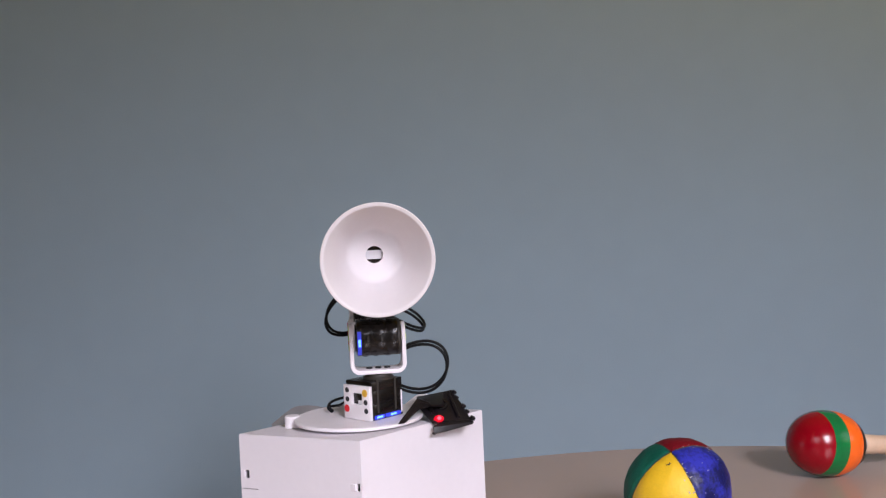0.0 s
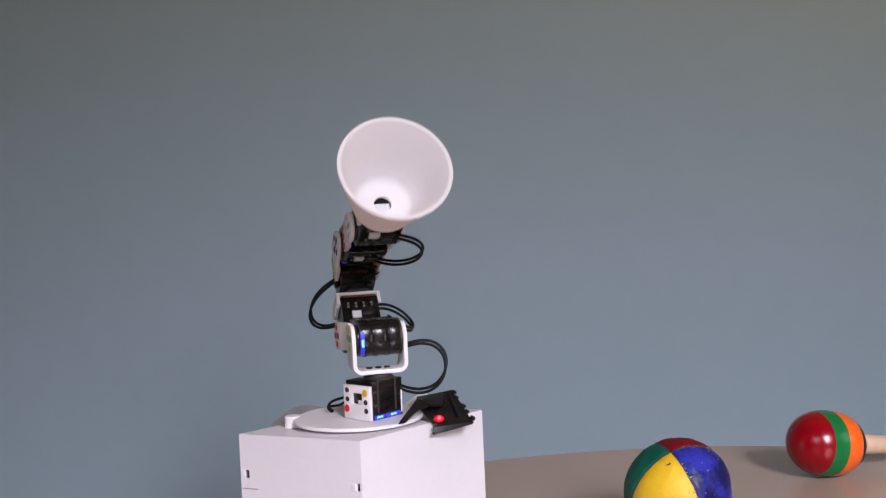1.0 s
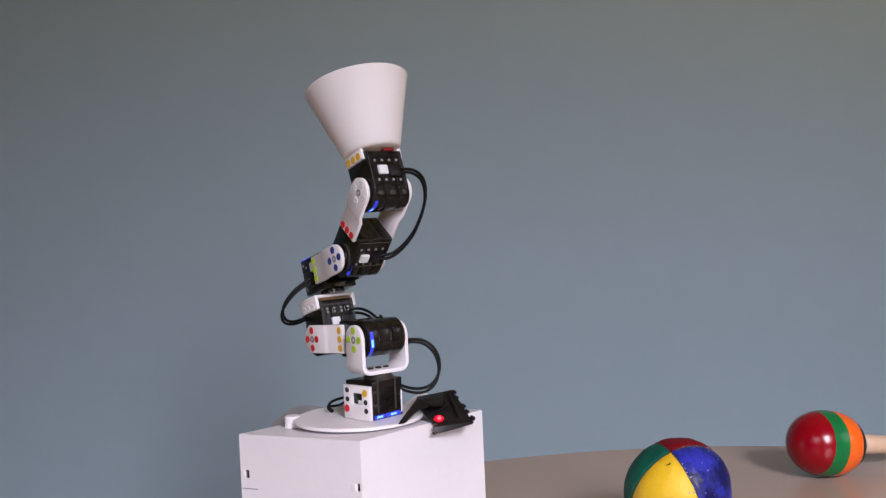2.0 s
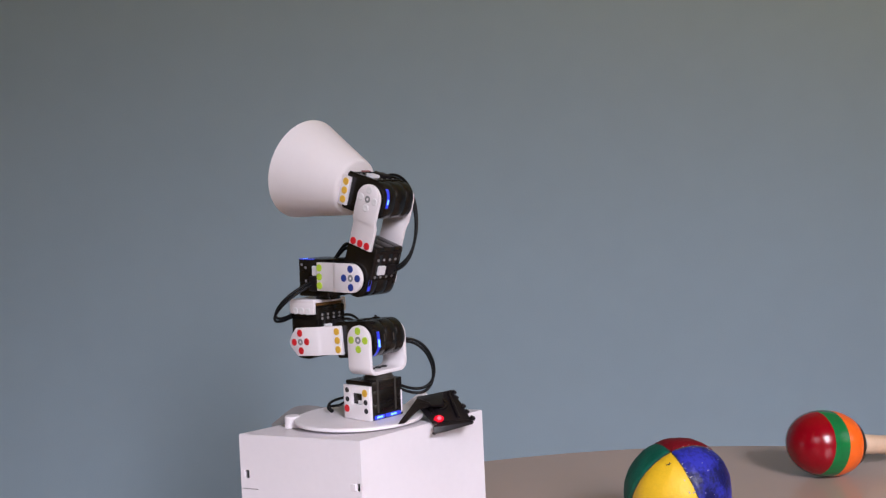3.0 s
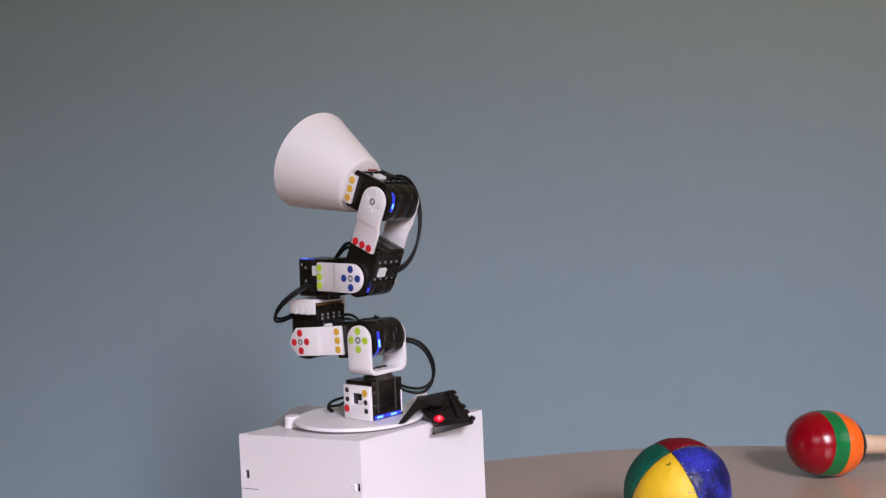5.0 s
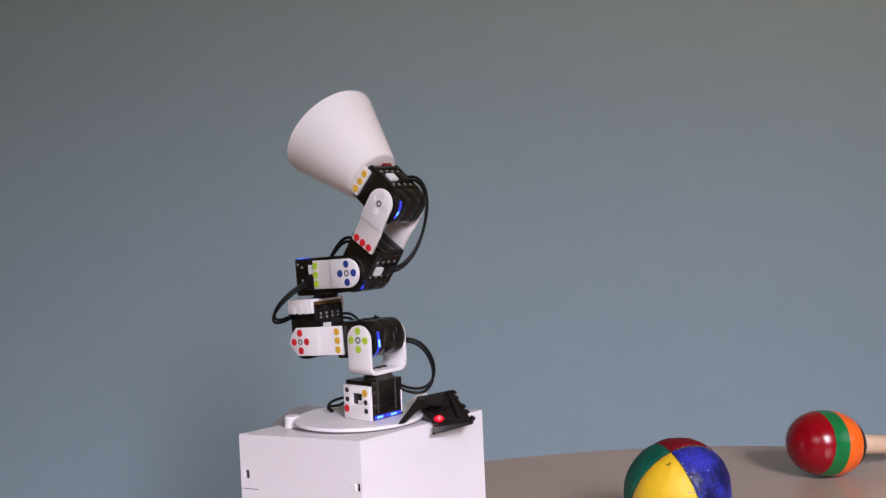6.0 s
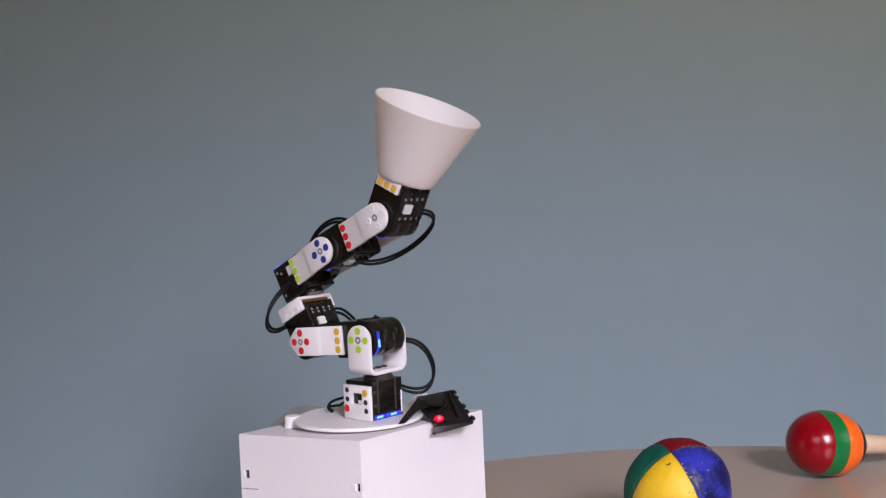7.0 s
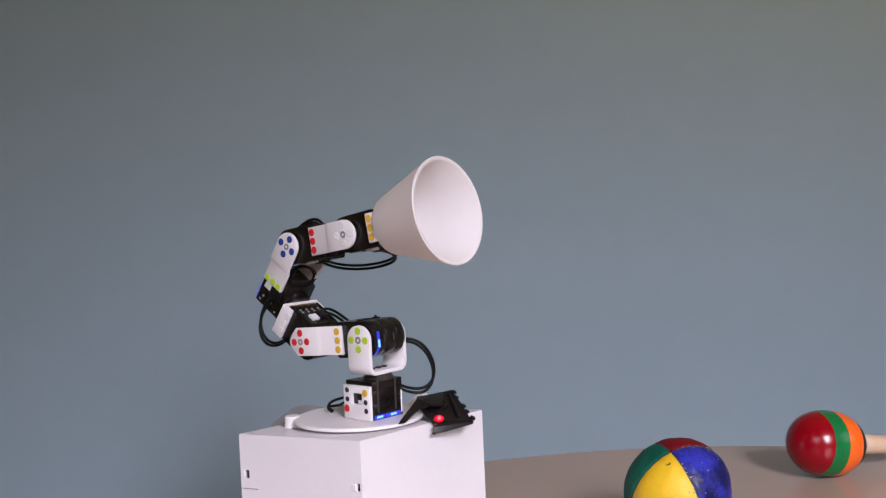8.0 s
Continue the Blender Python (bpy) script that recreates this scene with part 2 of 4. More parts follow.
def white_box():
    root = tagged(new("white_box"), "white cardboard box with slots, carrying the robot arm on the table", "box")
    c = (BL + BR) / 2
    root.matrix_basis = pose(c.x, c.y, TABLE)
    o = Vector((c.x, c.y, TABLE))
    tops = [p - o for p in (BL, BF, BR, BB)]
    feet = [Vector((p.x * 1.0, p.y * 1.0, 0.0)) for p in tops]
    th = 0.0008

    def side(a, b, name, slots):
        """One face between two corners, with square slots cut out (distance from a, height from the top, size)."""
        ta, tb, fa, fb = tops[a], tops[b], feet[a], feet[b]
        w = (fb - fa).length
        out = (fb - fa).normalized().cross(Vector((0, 0, 1)))
        def P(s, drop, back):
            f = s / w
            t = ta.lerp(tb, f)
            base = fa.lerp(fb, f)
            return Vector((base.x, base.y, max(0.0, t.z - drop))) - out * back
        bm = bmesh.new()
        cuts_s = sorted({0.0, w, *[v for s, d, sw, sh in slots for v in (s, s + sw)]})
        cuts_d = sorted({0.0, 0.2, *[v for s, d, sw, sh in slots for v in (d, d + sh)]})
        for i in range(len(cuts_s) - 1):
            for j in range(len(cuts_d) - 1):
                s0, s1, d0, d1 = cuts_s[i], cuts_s[i + 1], cuts_d[j], cuts_d[j + 1]
                if any(s - 1e-6 < s0 and s1 < s + sw + 1e-6 and d - 1e-6 < d0 and d1 < d + sh + 1e-6 for s, d, sw, sh in slots):
                    continue
                bm.faces.new([bm.verts.new(v) for v in (P(s0, d0, 0), P(s1, d0, 0), P(s1, d1, 0), P(s0, d1, 0))])
                bm.faces.new([bm.verts.new(v) for v in (P(s0, d0, th), P(s0, d1, th), P(s1, d1, th), P(s1, d0, th))])
        for s, d, sw, sh in slots:
            ring = [(s, d), (s + sw, d), (s + sw, d + sh), (s, d + sh)]
            for (a0, b0), (a1, b1) in zip(ring, ring[1:] + ring[:1]):
                bm.faces.new([bm.verts.new(v) for v in (P(a0, b0, 0), P(a1, b1, 0), P(a1, b1, th), P(a0, b0, th))])
        bmesh.ops.remove_doubles(bm, verts=bm.verts, dist=1e-5)
        return part(name, bm, M_CARD, root)
    wl = (feet[1] - feet[0]).length
    side(0, 1, "side_panel", [(0.0044, 0.0230, 0.0034, 0.0054), (0.0003, 0.0350, 0.0150, 0.0006), (wl - 0.0036, 0.0256, 0.0022, 0.0048)])
    side(1, 2, "side_panel", [])
    side(2, 3, "side_panel", [])
    side(3, 0, "side_panel", [])
    bm = bmesh.new()
    n = (tops[1] - tops[0]).cross(tops[3] - tops[0]).normalized()
    n = n if n.z > 0 else -n
    cc = sum(tops, Vector()) / 4
    lo = [bm.verts.new(p + (cc - p) * 0.001 - n * 0.002) for p in tops]
    hi = [bm.verts.new(p + (cc - p) * 0.004 + n * 0.0006) for p in tops]
    bm.faces.new(hi)
    bm.faces.new(lo[::-1])
    for i in range(4):
        bm.faces.new((lo[i], lo[(i + 1) % 4], hi[(i + 1) % 4], hi[i]))
    part("lid", bm, M_CARD, root, smooth=0)
    # curled flaps of the lid behind the base plate; the left one's shade is in its grey
    for pts, w, mat in (([(-0.0775, 0.028, -0.0620), (-0.0696, 0.038, -0.0568), (-0.0622, 0.045, -0.0535), (-0.0482, 0.046, -0.0540), (-0.0318, 0.041, -0.0582), (-0.0200, 0.036, -0.0625)], (0.004, -0.010, -0.0045), M_SHADED_CARD),
                   ([(-0.002, 0.028, -0.0625), (0.0044, 0.030, -0.0589), (0.0131, 0.035, -0.0547), (0.0235, 0.040, -0.0482), (0.030, 0.043, -0.0475), (0.038, 0.046, -0.0620)], (0.002, -0.016, -0.0060), M_CARD)):
        bm = bmesh.new()
        ps = [p + Vector((0, 0, AX + 0.0012)) - o for p in spline(pts, 5)]
        w = Vector(w)
        rows = [[bm.verts.new(q) for q in (p, p + w, p + w - Vector((0, 0, 0.0012)), p - Vector((0, 0, 0.0012)))] for p in ps]
        for r0, r1 in zip(rows, rows[1:]):
            for k in range(4):
                bm.faces.new((r0[k], r0[(k + 1) % 4], r1[(k + 1) % 4], r1[k]))
        bm.faces.new(rows[0])
        bm.faces.new(rows[-1][::-1])
        part("lid_flap", bm, mat, root, "curled flap of the lid")
    # tabs beside the slots
    for a, b, s, d in ((0, 1, 0.0011, 0.0236), (0, 1, wl - 0.0078, 0.0262)):
        t = tops[a].lerp(tops[b], (s + 0.0016) / wl)
        u = (feet[b] - feet[a]).normalized()
        out = u.cross(Vector((0, 0, 1)))
        bm = block(-0.0016, 0.0016, -0.0005, 0.0009, -0.0022, 0.0022, 0.0003, 1)
        m = Matrix(((u.x, out.x, 0, t.x), (u.y, out.y, 0, t.y), (0, 0, 1, t.z - d - 0.002), (0, 0, 0, 1)))
        bm.transform(m)
        part("tab", bm, M_CARD, root)


white_box()


# ---- robot arm ----
ARM = tagged(new("robot_arm"), "small robot arm of smoked servos and white brackets with lampshade head", "robot arm")
ARM.matrix_basis = pose(0, 0, AX - 0.0560)
H = 0.0560              # shoulder axis over the base plate's underside

mm = 0.001


def rivet_mesh():
    bm = lathe([(-2.2 * mm, 0), (-2.2 * mm, 2.2 * mm), (-0.4 * mm, 2.5 * mm), (0.15 * mm, 2.45 * mm), (0.38 * mm, 2.1 * mm), (0.42 * mm, 1.2 * mm), (0.30 * mm, 0.7 * mm), (0.30 * mm, 0)], 16,
               m=pose(0, 0, 0, 0, 0, -90))
    return bm


RIVETS = {}


def rivet(parent, mat, x, y, z, flip=False, name="rivet"):
    """A push rivet whose head looks along -y (or +y)."""
    m = pose(x, y, z, 0, 0, 180 if flip else 0)
    if mat.name in RIVETS:
        return same(name, RIVETS[mat.name], parent, m)
    ob = part(name, rivet_mesh(), mat, parent)
    ob.matrix_basis = m
    RIVETS[mat.name] = ob
    return ob


def casing_outline(x0, x1, hz, r0, r1, n=7):
    """Rounded outline in x, z: big corners at the axle's end, small ones at the other."""
    out = []
    for cx, cz, r, a0 in ((x0 + r0, hz - r0, r0, 90), (x0 + r0, -hz + r0, r0, 180), (x1 - r1, -hz + r1, r1, 270), (x1 - r1, hz - r1, r1, 0)):
        for k in range(n + 1):
            a = radians(a0 + 90 * k / n)
            out.append((cx + r * math.cos(a), cz + r * math.sin(a)))
    return out


def casing(name, x0, x1, hz, hy, parent, studs=True, axis_ring=True, r0=9.5, face=False):
    """A servo's casing: three smoked shells with seams, pegs, and a flange round the axle, which runs along y through the origin."""
    x0, x1, hz, hy = x0 * mm, x1 * mm, hz * mm, hy * mm
    o = casing_outline(x0, x1, hz, r0 * mm, 1.6 * mm)
    inner = casing_outline(x0 + 0.3 * mm, x1 - 0.3 * mm, hz - 0.3 * mm, r0 * mm, 1.4 * mm)
    bm = prism(o, -hy, -hy * 0.350, 0.2 * mm)
    bm = join(bm, prism(o, -hy * 0.335, hy * 0.42, 0.2 * mm))
    bm = join(bm, prism(o, hy * 0.435, hy, 0.35 * mm))
    bm = join(bm, prism(inner, -hy + 1.5 * mm, hy - 1.5 * mm))
    if studs:
        for s in (-1, 1):
            for k in (-8, -1, 7):
                bm = block(-3.0 * mm + (x0 + x1) / 2, 2.0 * mm + (x0 + x1) / 2, k * mm - 1.6 * mm, k * mm + 1.6 * mm,
                           s * hz - 0.9 * mm, s * hz + 0.8 * mm, 0.4 * mm, 1, bm=bm)
    if face:
        # raised frame round the connector face
        for b in ((-1.5 * mm, x1 - 0.6 * mm, -hy + 0.4 * mm, -hy + 2.2 * mm), (-1.5 * mm, x1 - 0.6 * mm, hy - 2.2 * mm, hy - 0.4 * mm),
                  (x1 - 4.6 * mm, x1 - 2.6 * mm, -hy + 2.2 * mm, hy - 2.2 * mm), (1.2 * mm, 2.8 * mm, -hy + 2.2 * mm, hy - 2.2 * mm)):
            bm = block(*b, -hz - 0.7 * mm, -hz + 0.3 * mm, 0.25 * mm, 1, bm=bm)
    if axis_ring:
        for s in (-1, 1):
            bm = lathe([(s * (hy - 0.5 * mm), 0), (s * (hy - 0.5 * mm), 9.2 * mm), (s * (hy + 1.1 * mm), 9.0 * mm), (s * (hy + 1.1 * mm), 0)], 28, m=pose(0, 0, 0, 0, 0, 90), bm=bm)
    return part(name, bm, M_DARK, parent, "smoked translucent dark plastic servo")


def pegs(parent, spots):
    """Small dull peg ends on a casing: (x, y, z) in mm, looking along -z ("n") or -y ("y")."""
    for x, y, z, ax in spots:
        key = "peg" + ax
        m = pose(x * mm, y * mm, z * mm)
        if key in RIVETS:
            same("peg", RIVETS[key], parent, m)
            continue
        r = 0.95 * mm
        bm = lathe([(-0.5 * mm, 0), (-0.5 * mm, r), (0.25 * mm, r), (0.4 * mm, r * 0.6), (0.4 * mm, 0)], 10)
        if ax == "n":
            bm.transform(pose(0, 0, 0, 0, 90, 0))
        elif ax == "y":
            bm.transform(pose(0, 0, 0, 0, 0, -90))
        ob = part("peg", bm, M_PEG, parent)
        ob.matrix_basis = m
        RIVETS[key] = ob


def horn_plate(parent, reach, side, foot_mat, horn_mat, foot_x=21.0, start=17.5, half=9.6, horn_y=17.8, foot_y=16.0, pointed=False):
    """A white side plate: riveted on its motor at foot_x, jogged outwards, and rounded round the next axle at reach."""
    st = [(start * mm, -half * mm, half * mm, -foot_y * mm)]
    mid = (foot_x + reach) / 2
    for x, y in ((mid - 3.0, foot_y), (mid - 0.8, foot_y + 0.5 * (horn_y - foot_y)), (mid + 1.2, horn_y)):
        st.append((x * mm, -half * mm, half * mm, -y * mm))
    st.append((reach * mm, -half * mm, half * mm, -horn_y * mm))
    if pointed:
        ends = ((3.4, half), (5.2, half * 0.84), (9.0, half * 0.42), (10.6, half * 0.16))
    else:
        ends = [(half * math.sin(radians(k * 9.6)), half * math.cos(radians(k * 9.6))) for k in range(1, 10)]
    for dx, h in ends:
        st.append(((reach + dx) * mm, -h * mm, h * mm, -horn_y * mm))
    bm = strip(st, 2.6 * mm, 0.45 * mm)
    if side > 0:
        bm.transform(Matrix.Diagonal((1, -1, 1, 1)))
    ob = part("side_plate", bm, M_PLA, parent, "white printed plastic plate with rivets")
    s = 1 if side > 0 else -1
    for k in (-6, 0, 6):
        rivet(ob, foot_mat, foot_x * mm, s * foot_y * mm, k * mm, side > 0)
    for a, b in ((6, 0), (-6, 0), (0, 6), (0, -6)):
        rivet(ob, horn_mat, (reach + a) * mm, s * horn_y * mm, b * mm, side > 0)
    bm = lathe([(-2 * mm, 0), (-2 * mm, 2.3 * mm), (0.1 * mm, 2.3 * mm), (0.25 * mm, 2.0 * mm), (0.2 * mm, 1.0 * mm), (-0.4 * mm, 0.8 * mm), (-0.4 * mm, 0)], 16, m=pose(0, 0, 0, 0, 0, s * 90))
    sc = part("screw", bm, M_GREY, ob)
    sc.matrix_basis = pose(reach * mm, s * horn_y * mm, 0)
    return ob


def sticker(parent, x, y, z, w, h):
    """A white connector block on a casing's face."""
    t = 1.1 * mm
    bm = block((x - w / 2) * mm, (x + w / 2) * mm, (y - h / 2) * mm, (y + h / 2) * mm, z * mm - t, z * mm + t, 0.3 * mm, 1)
    return part("connector", bm, M_STICKER, parent, "white plastic connector")


def led(parent, x0, x1, y0, y1, z0, z1):
    ob = part("led_window", block(x0 * mm, x1 * mm, y0 * mm, y1 * mm, z0 * mm, z1 * mm, 0.3 * mm, 1), M_LED_BLUE, parent, "glowing blue light window")
    return ob


def base_casing(m):
    """The lowest servo: smoked shells one above the other, with upright ribs; its axle comes out of the top."""
    bm = None
    for y0, y1 in ((-13.5, -3.2), (-2.9, 5.6), (5.9, 11.6)):
        bm = block(-12.5 * mm, 12.5 * mm, y0 * mm, y1 * mm, -14.6 * mm, 13.0 * mm, 0.5 * mm, 2, bm=bm)
    bm = block(-12.1 * mm, 12.1 * mm, -13.0 * mm, 11.0 * mm, -14.2 * mm, 12.6 * mm, bm=bm)
    ob = part("base_servo", bm, M_DARK, ARM, "smoked translucent dark plastic servo")
    ob.matrix_basis = m @ pose(0, 0, 0, 90, 0, 0)
    neck = lathe([(11.4 * mm, 0), (11.4 * mm, 10.0 * mm), (13.0 * mm, 10.0 * mm), (13.3 * mm, 9.2 * mm), (15.2 * mm, 9.0 * mm), (15.2 * mm, 0)], 28, m=pose(0, 0, 0, 0, -90, 0))
    neck.transform(pose(0, 0, 0, -90, 0, 0))
    n = part("neck", neck, M_DARK2, ob, "dark round horn under the bracket")
    c = ob.matrix_basis.to_3x3().inverted() @ Vector((0.0040, 0, 0))
    n.matrix_basis = Matrix.Translation(c)
    return ob


def frame_plate(outer, inner, z0, z1):
    """A flat plate with a rectangular window; sides as x0, x1, y0, y1 in mm."""
    bm = bmesh.new()
    rings = []
    for (x0, x1, y0, y1), z in ((outer, z0), (outer, z1), (inner, z1), (inner, z0)):
        rings.append([bm.verts.new((x * mm, y * mm, z * mm)) for x, y in ((x0, y0), (x1, y0), (x1, y1), (x0, y1))])
    for a, b in zip(rings, rings[1:] + rings[:1]):
        for i in range(4):
            j = (i + 1) % 4
            bm.faces.new((a[i], a[j], b[j], b[i]))
    bmesh.ops.recalc_face_normals(bm, faces=bm.faces)
    es = [e for e in bm.edges if e.calc_face_angle() > 0.6]
    bmesh.ops.bevel(bm, geom=es, offset=0.35 * mm, segments=2, affect='EDGES', profile=0.5)
    return bm


def base_unit():
    """The fixed base: round plate, lowest servo, its riveted side plate."""
    bm = lathe([(-6.5 * mm, 0), (-6.5 * mm, 34 * mm), (1.2 * mm, 34 * mm), (1.2 * mm, 42.6 * mm), (1.6 * mm, 43 * mm), (3.0 * mm, 43 * mm), (3.6 * mm, 42.3 * mm), (3.6 * mm, 0)], 96, m=pose(0, 0, 0, 0, -90, 0))
    plate = part("base_plate", bm, M_PLA, ARM, "round white plastic base plate")
    plate.matrix_basis = pose(-0.0148, 0.006, -0.0004)
    m = pose(-0.0040, 0.0, H - 0.0390, 0, 0, -90 + 48)
    # axle upright: casing's own y turned up
    cs = base_casing(m)
    # in this space: x forward, y up, z = towards the plate's side
    # side plate, on the near side, with a window
    bm = frame_plate((-12.3, 12.3, -13.4, 9.0), (-5.0, 5.0, -3.4, 4.0), 13.0, 15.6)
    pl = part("side_plate", bm, M_PLA, cs, "white plate with a square window and dark discs for rivet holes")
    def rv(mat, x, y):
        r = rivet(pl, mat, 0, 0, 0)
        r.matrix_basis = Matrix.Translation((x * mm, y * mm, 15.6 * mm)) @ pose(0, 0, 0, -90, 0, 0)
        return r
    rv(M_YELLOW, 8.0, 4.6)
    rv(M_RED, -9.4, -6.6)
    # dark discs proud of the plate carry the rivet holes' shade in their colour
    for x, y in ((-8.6, 5.6), (-8.6, -0.4), (8.6, -1.4), (8.8, -7.0)):
        bm = lathe([(14 * mm, 0), (14 * mm, 1.8 * mm), (15.75 * mm, 1.8 * mm), (15.75 * mm, 0)], 12, m=pose(0, 0, 0, 0, -90, 0))
        h = part("rivet_hole", bm, M_HOLE_SHADE, pl)
        h.matrix_basis = pose(x * mm, y * mm, 0)
    part("connector", block(-0.4 * mm, 4.6 * mm, -3.6 * mm, -1.0 * mm, 12.5 * mm, 14.0 * mm, 0.4 * mm, 1), M_STICKER, cs)
    # lights along the foot of the front face
    for z0, z1 in ((2.4, 12.0), (-12.5, 1.8)):
        part("led_window", block(12.3 * mm, 12.9 * mm, -13.0 * mm, -10.4 * mm, z0 * mm, z1 * mm, 0.3 * mm, 1), M_LED_BLUE, cs, "glowing blue light window")
        part("led_core", block(12.7 * mm, 13.1 * mm, -12.4 * mm, -11.0 * mm, (z0 + z1) / 2 * mm - 2.6 * mm, (z0 + z1) / 2 * mm + 2.8 * mm, 0.15 * mm, 1), M_LED_CORE, cs, "bright core of the blue light")
    for k in (-8, 8):
        part("rib", block(11.9 * mm, 13.0 * mm, -9 * mm, 12.5 * mm, (k - 0.8) * mm, (k + 0.8) * mm, 0.3 * mm, 1), M_DARK2, cs)
    part("rear_rail", block(10.5 * mm, 12.8 * mm, -12 * mm, 3 * mm, -14.2 * mm, -13.0 * mm, 0.3 * mm, 1), M_PLA, cs)


base_unit()


def yoke():
    """The white U that turns on the base and holds the shoulder servo."""
    out, th, low, half = 18.5, 2.7, -23.4, 9.6
    # cross outline in y, z: U with rounded corners
    rc = 6.5
    path = [(-out, 0.0)]
    for k in range(0, 10):
        a = radians(180 + k * 10)
        path.append((-out + rc + rc * math.cos(a), low + rc + rc * math.sin(a)))
    path += [(-y, z) for y, z in reversed(path)]
    bm = bmesh.new()
    pts = [Vector((0, y, z)) for y, z in path]
    rows = []
    n = len(pts)
    for i, p in enumerate(pts):
        d = (pts[min(i + 1, n - 1)] - pts[max(i - 1, 0)]).normalized()
        inn = Vector((0, -d.z, d.y))
        rows.append((p, inn))
    def ring(p, inn, h):
        return [bm.verts.new(c * mm) for c in (p + Vector((-h, 0, 0)), p + Vector((h, 0, 0)), p + inn * th + Vector((h, 0, 0)), p + inn * th + Vector((-h, 0, 0)))]
    rs = []
    for k in range(9, 0, -1):
        a = radians(k * 9.6)
        rs.append(ring(Vector((0, -out, half * math.sin(a))), Vector((0, 1, 0)), half * math.cos(a)))
    rs += [ring(p, inn, half) for p, inn in rows]
    for k in range(1, 10):
        a = radians(k * 9.6)
        rs.append(ring(Vector((0, out, half * math.sin(a))), Vector((0, -1, 0)), half * math.cos(a)))
    for a, b in zip(rs, rs[1:]):
        for i in range(4):
            j = (i + 1) % 4
            bm.faces.new((a[i], a[j], b[j], b[i]))
    bm.faces.new(rs[0])
    bm.faces.new(rs[-1][::-1])
    bmesh.ops.recalc_face_normals(bm, faces=bm.faces)
    es = [e for e in bm.edges if e.calc_face_angle() > 0.9]
    bmesh.ops.bevel(bm, geom=es, offset=0.45 * mm, segments=2, affect='EDGES', profile=0.5)
    ob = part("yoke", bm, M_PLA, ARM, "white plastic U bracket with lime rivets")
    for s in (-1, 1):
        for a, b in ((6, 0), (-6, 0), (0, 6), (0, -6)):
            rivet(ob, M_GREEN, a * mm, s * out * mm, b * mm, s > 0)
        bm = lathe([(-2 * mm, 0), (-2 * mm, 2.4 * mm), (0.2 * mm, 2.4 * mm), (0.2 * mm, 1.1 * mm), (-0.4 * mm, 0.9 * mm), (-0.4 * mm, 0)], 14, m=pose(0, 0, 0, 0, 0, s * 90))
        sc = part("screw", bm, M_GREY, ob)
        sc.matrix_basis = pose(0, s * out * mm, 0)
    # horn under it and bolt heads on its floor
    hb = lathe([((low - 2.2) * mm, 0), ((low - 2.2) * mm, 9 * mm), (low * mm, 9 * mm), (low * mm, 0)], 24, m=pose(0, 0, 0, 0, -90, 0))
    part("horn", hb, M_DARK, ob)
    for y in (-6, 0, 6):
        bm = lathe([((low + th - 0.3) * mm, 0), ((low + th - 0.3) * mm, 2.2 * mm), ((low + th + 0.9) * mm, 2.0 * mm), ((low + th + 0.9) * mm, 0)], 12, m=pose(0, 0, 0, 0, -90, 0))
        b = part("bolt", bm, M_BLACK, ob)
        b.matrix_basis = pose(0, y * mm, 0)
    return ob


def link_shoulder():
    """Shoulder servo and the plates that hold the elbow axle; x runs from axle to axle."""
    ob = casing("shoulder_servo", -12, 24, 12, 13.4, ARM)
    horn_plate(ob, 54, -1, M_YELLOW, M_RED, pointed=True)
    horn_plate(ob, 54, 1, M_YELLOW, M_RED, pointed=True)
    arc = [(x, z) for x, z in casing_outline(-12.2 * mm, 24 * mm, 12.1 * mm, 9.6 * mm, 1 * mm) if x < -6 * mm and z > -6.5 * mm]
    back = [(-3 * mm, arc[-1][1]), (-3 * mm, arc[0][1])]
    part("led_window", prism(arc + back, -13.2 * mm, -10.6 * mm), M_LED_BLUE, ob, "glowing blue light window", smooth=50)
    part("led_core", block(-12.6 * mm, -12.1 * mm, -12.7 * mm, -11.0 * mm, 0.5 * mm, 5.5 * mm, 0.15 * mm, 1), M_LED_CORE, ob, "bright core of the blue light")
    fl = lathe([(13.0 * mm, 0), (13.0 * mm, 11.2 * mm), (13.5 * mm, 12.0 * mm), (14.6 * mm, 12.0 * mm), (15.2 * mm, 11.2 * mm), (15.2 * mm, 0)], 40, m=pose(0, 0, 0, 0, 0, 90))
    part("end_flange", fl, M_DARK2, ob, "dark round flange on the servo's end")
    for y in (-6.2, 3.0):
        part("rib", block(-12.4 * mm, -11.6 * mm, (y - 0.6) * mm, (y + 0.6) * mm, -2.4 * mm, 2.4 * mm, 0.2 * mm, 1), M_DARK2, ob)
    return ob


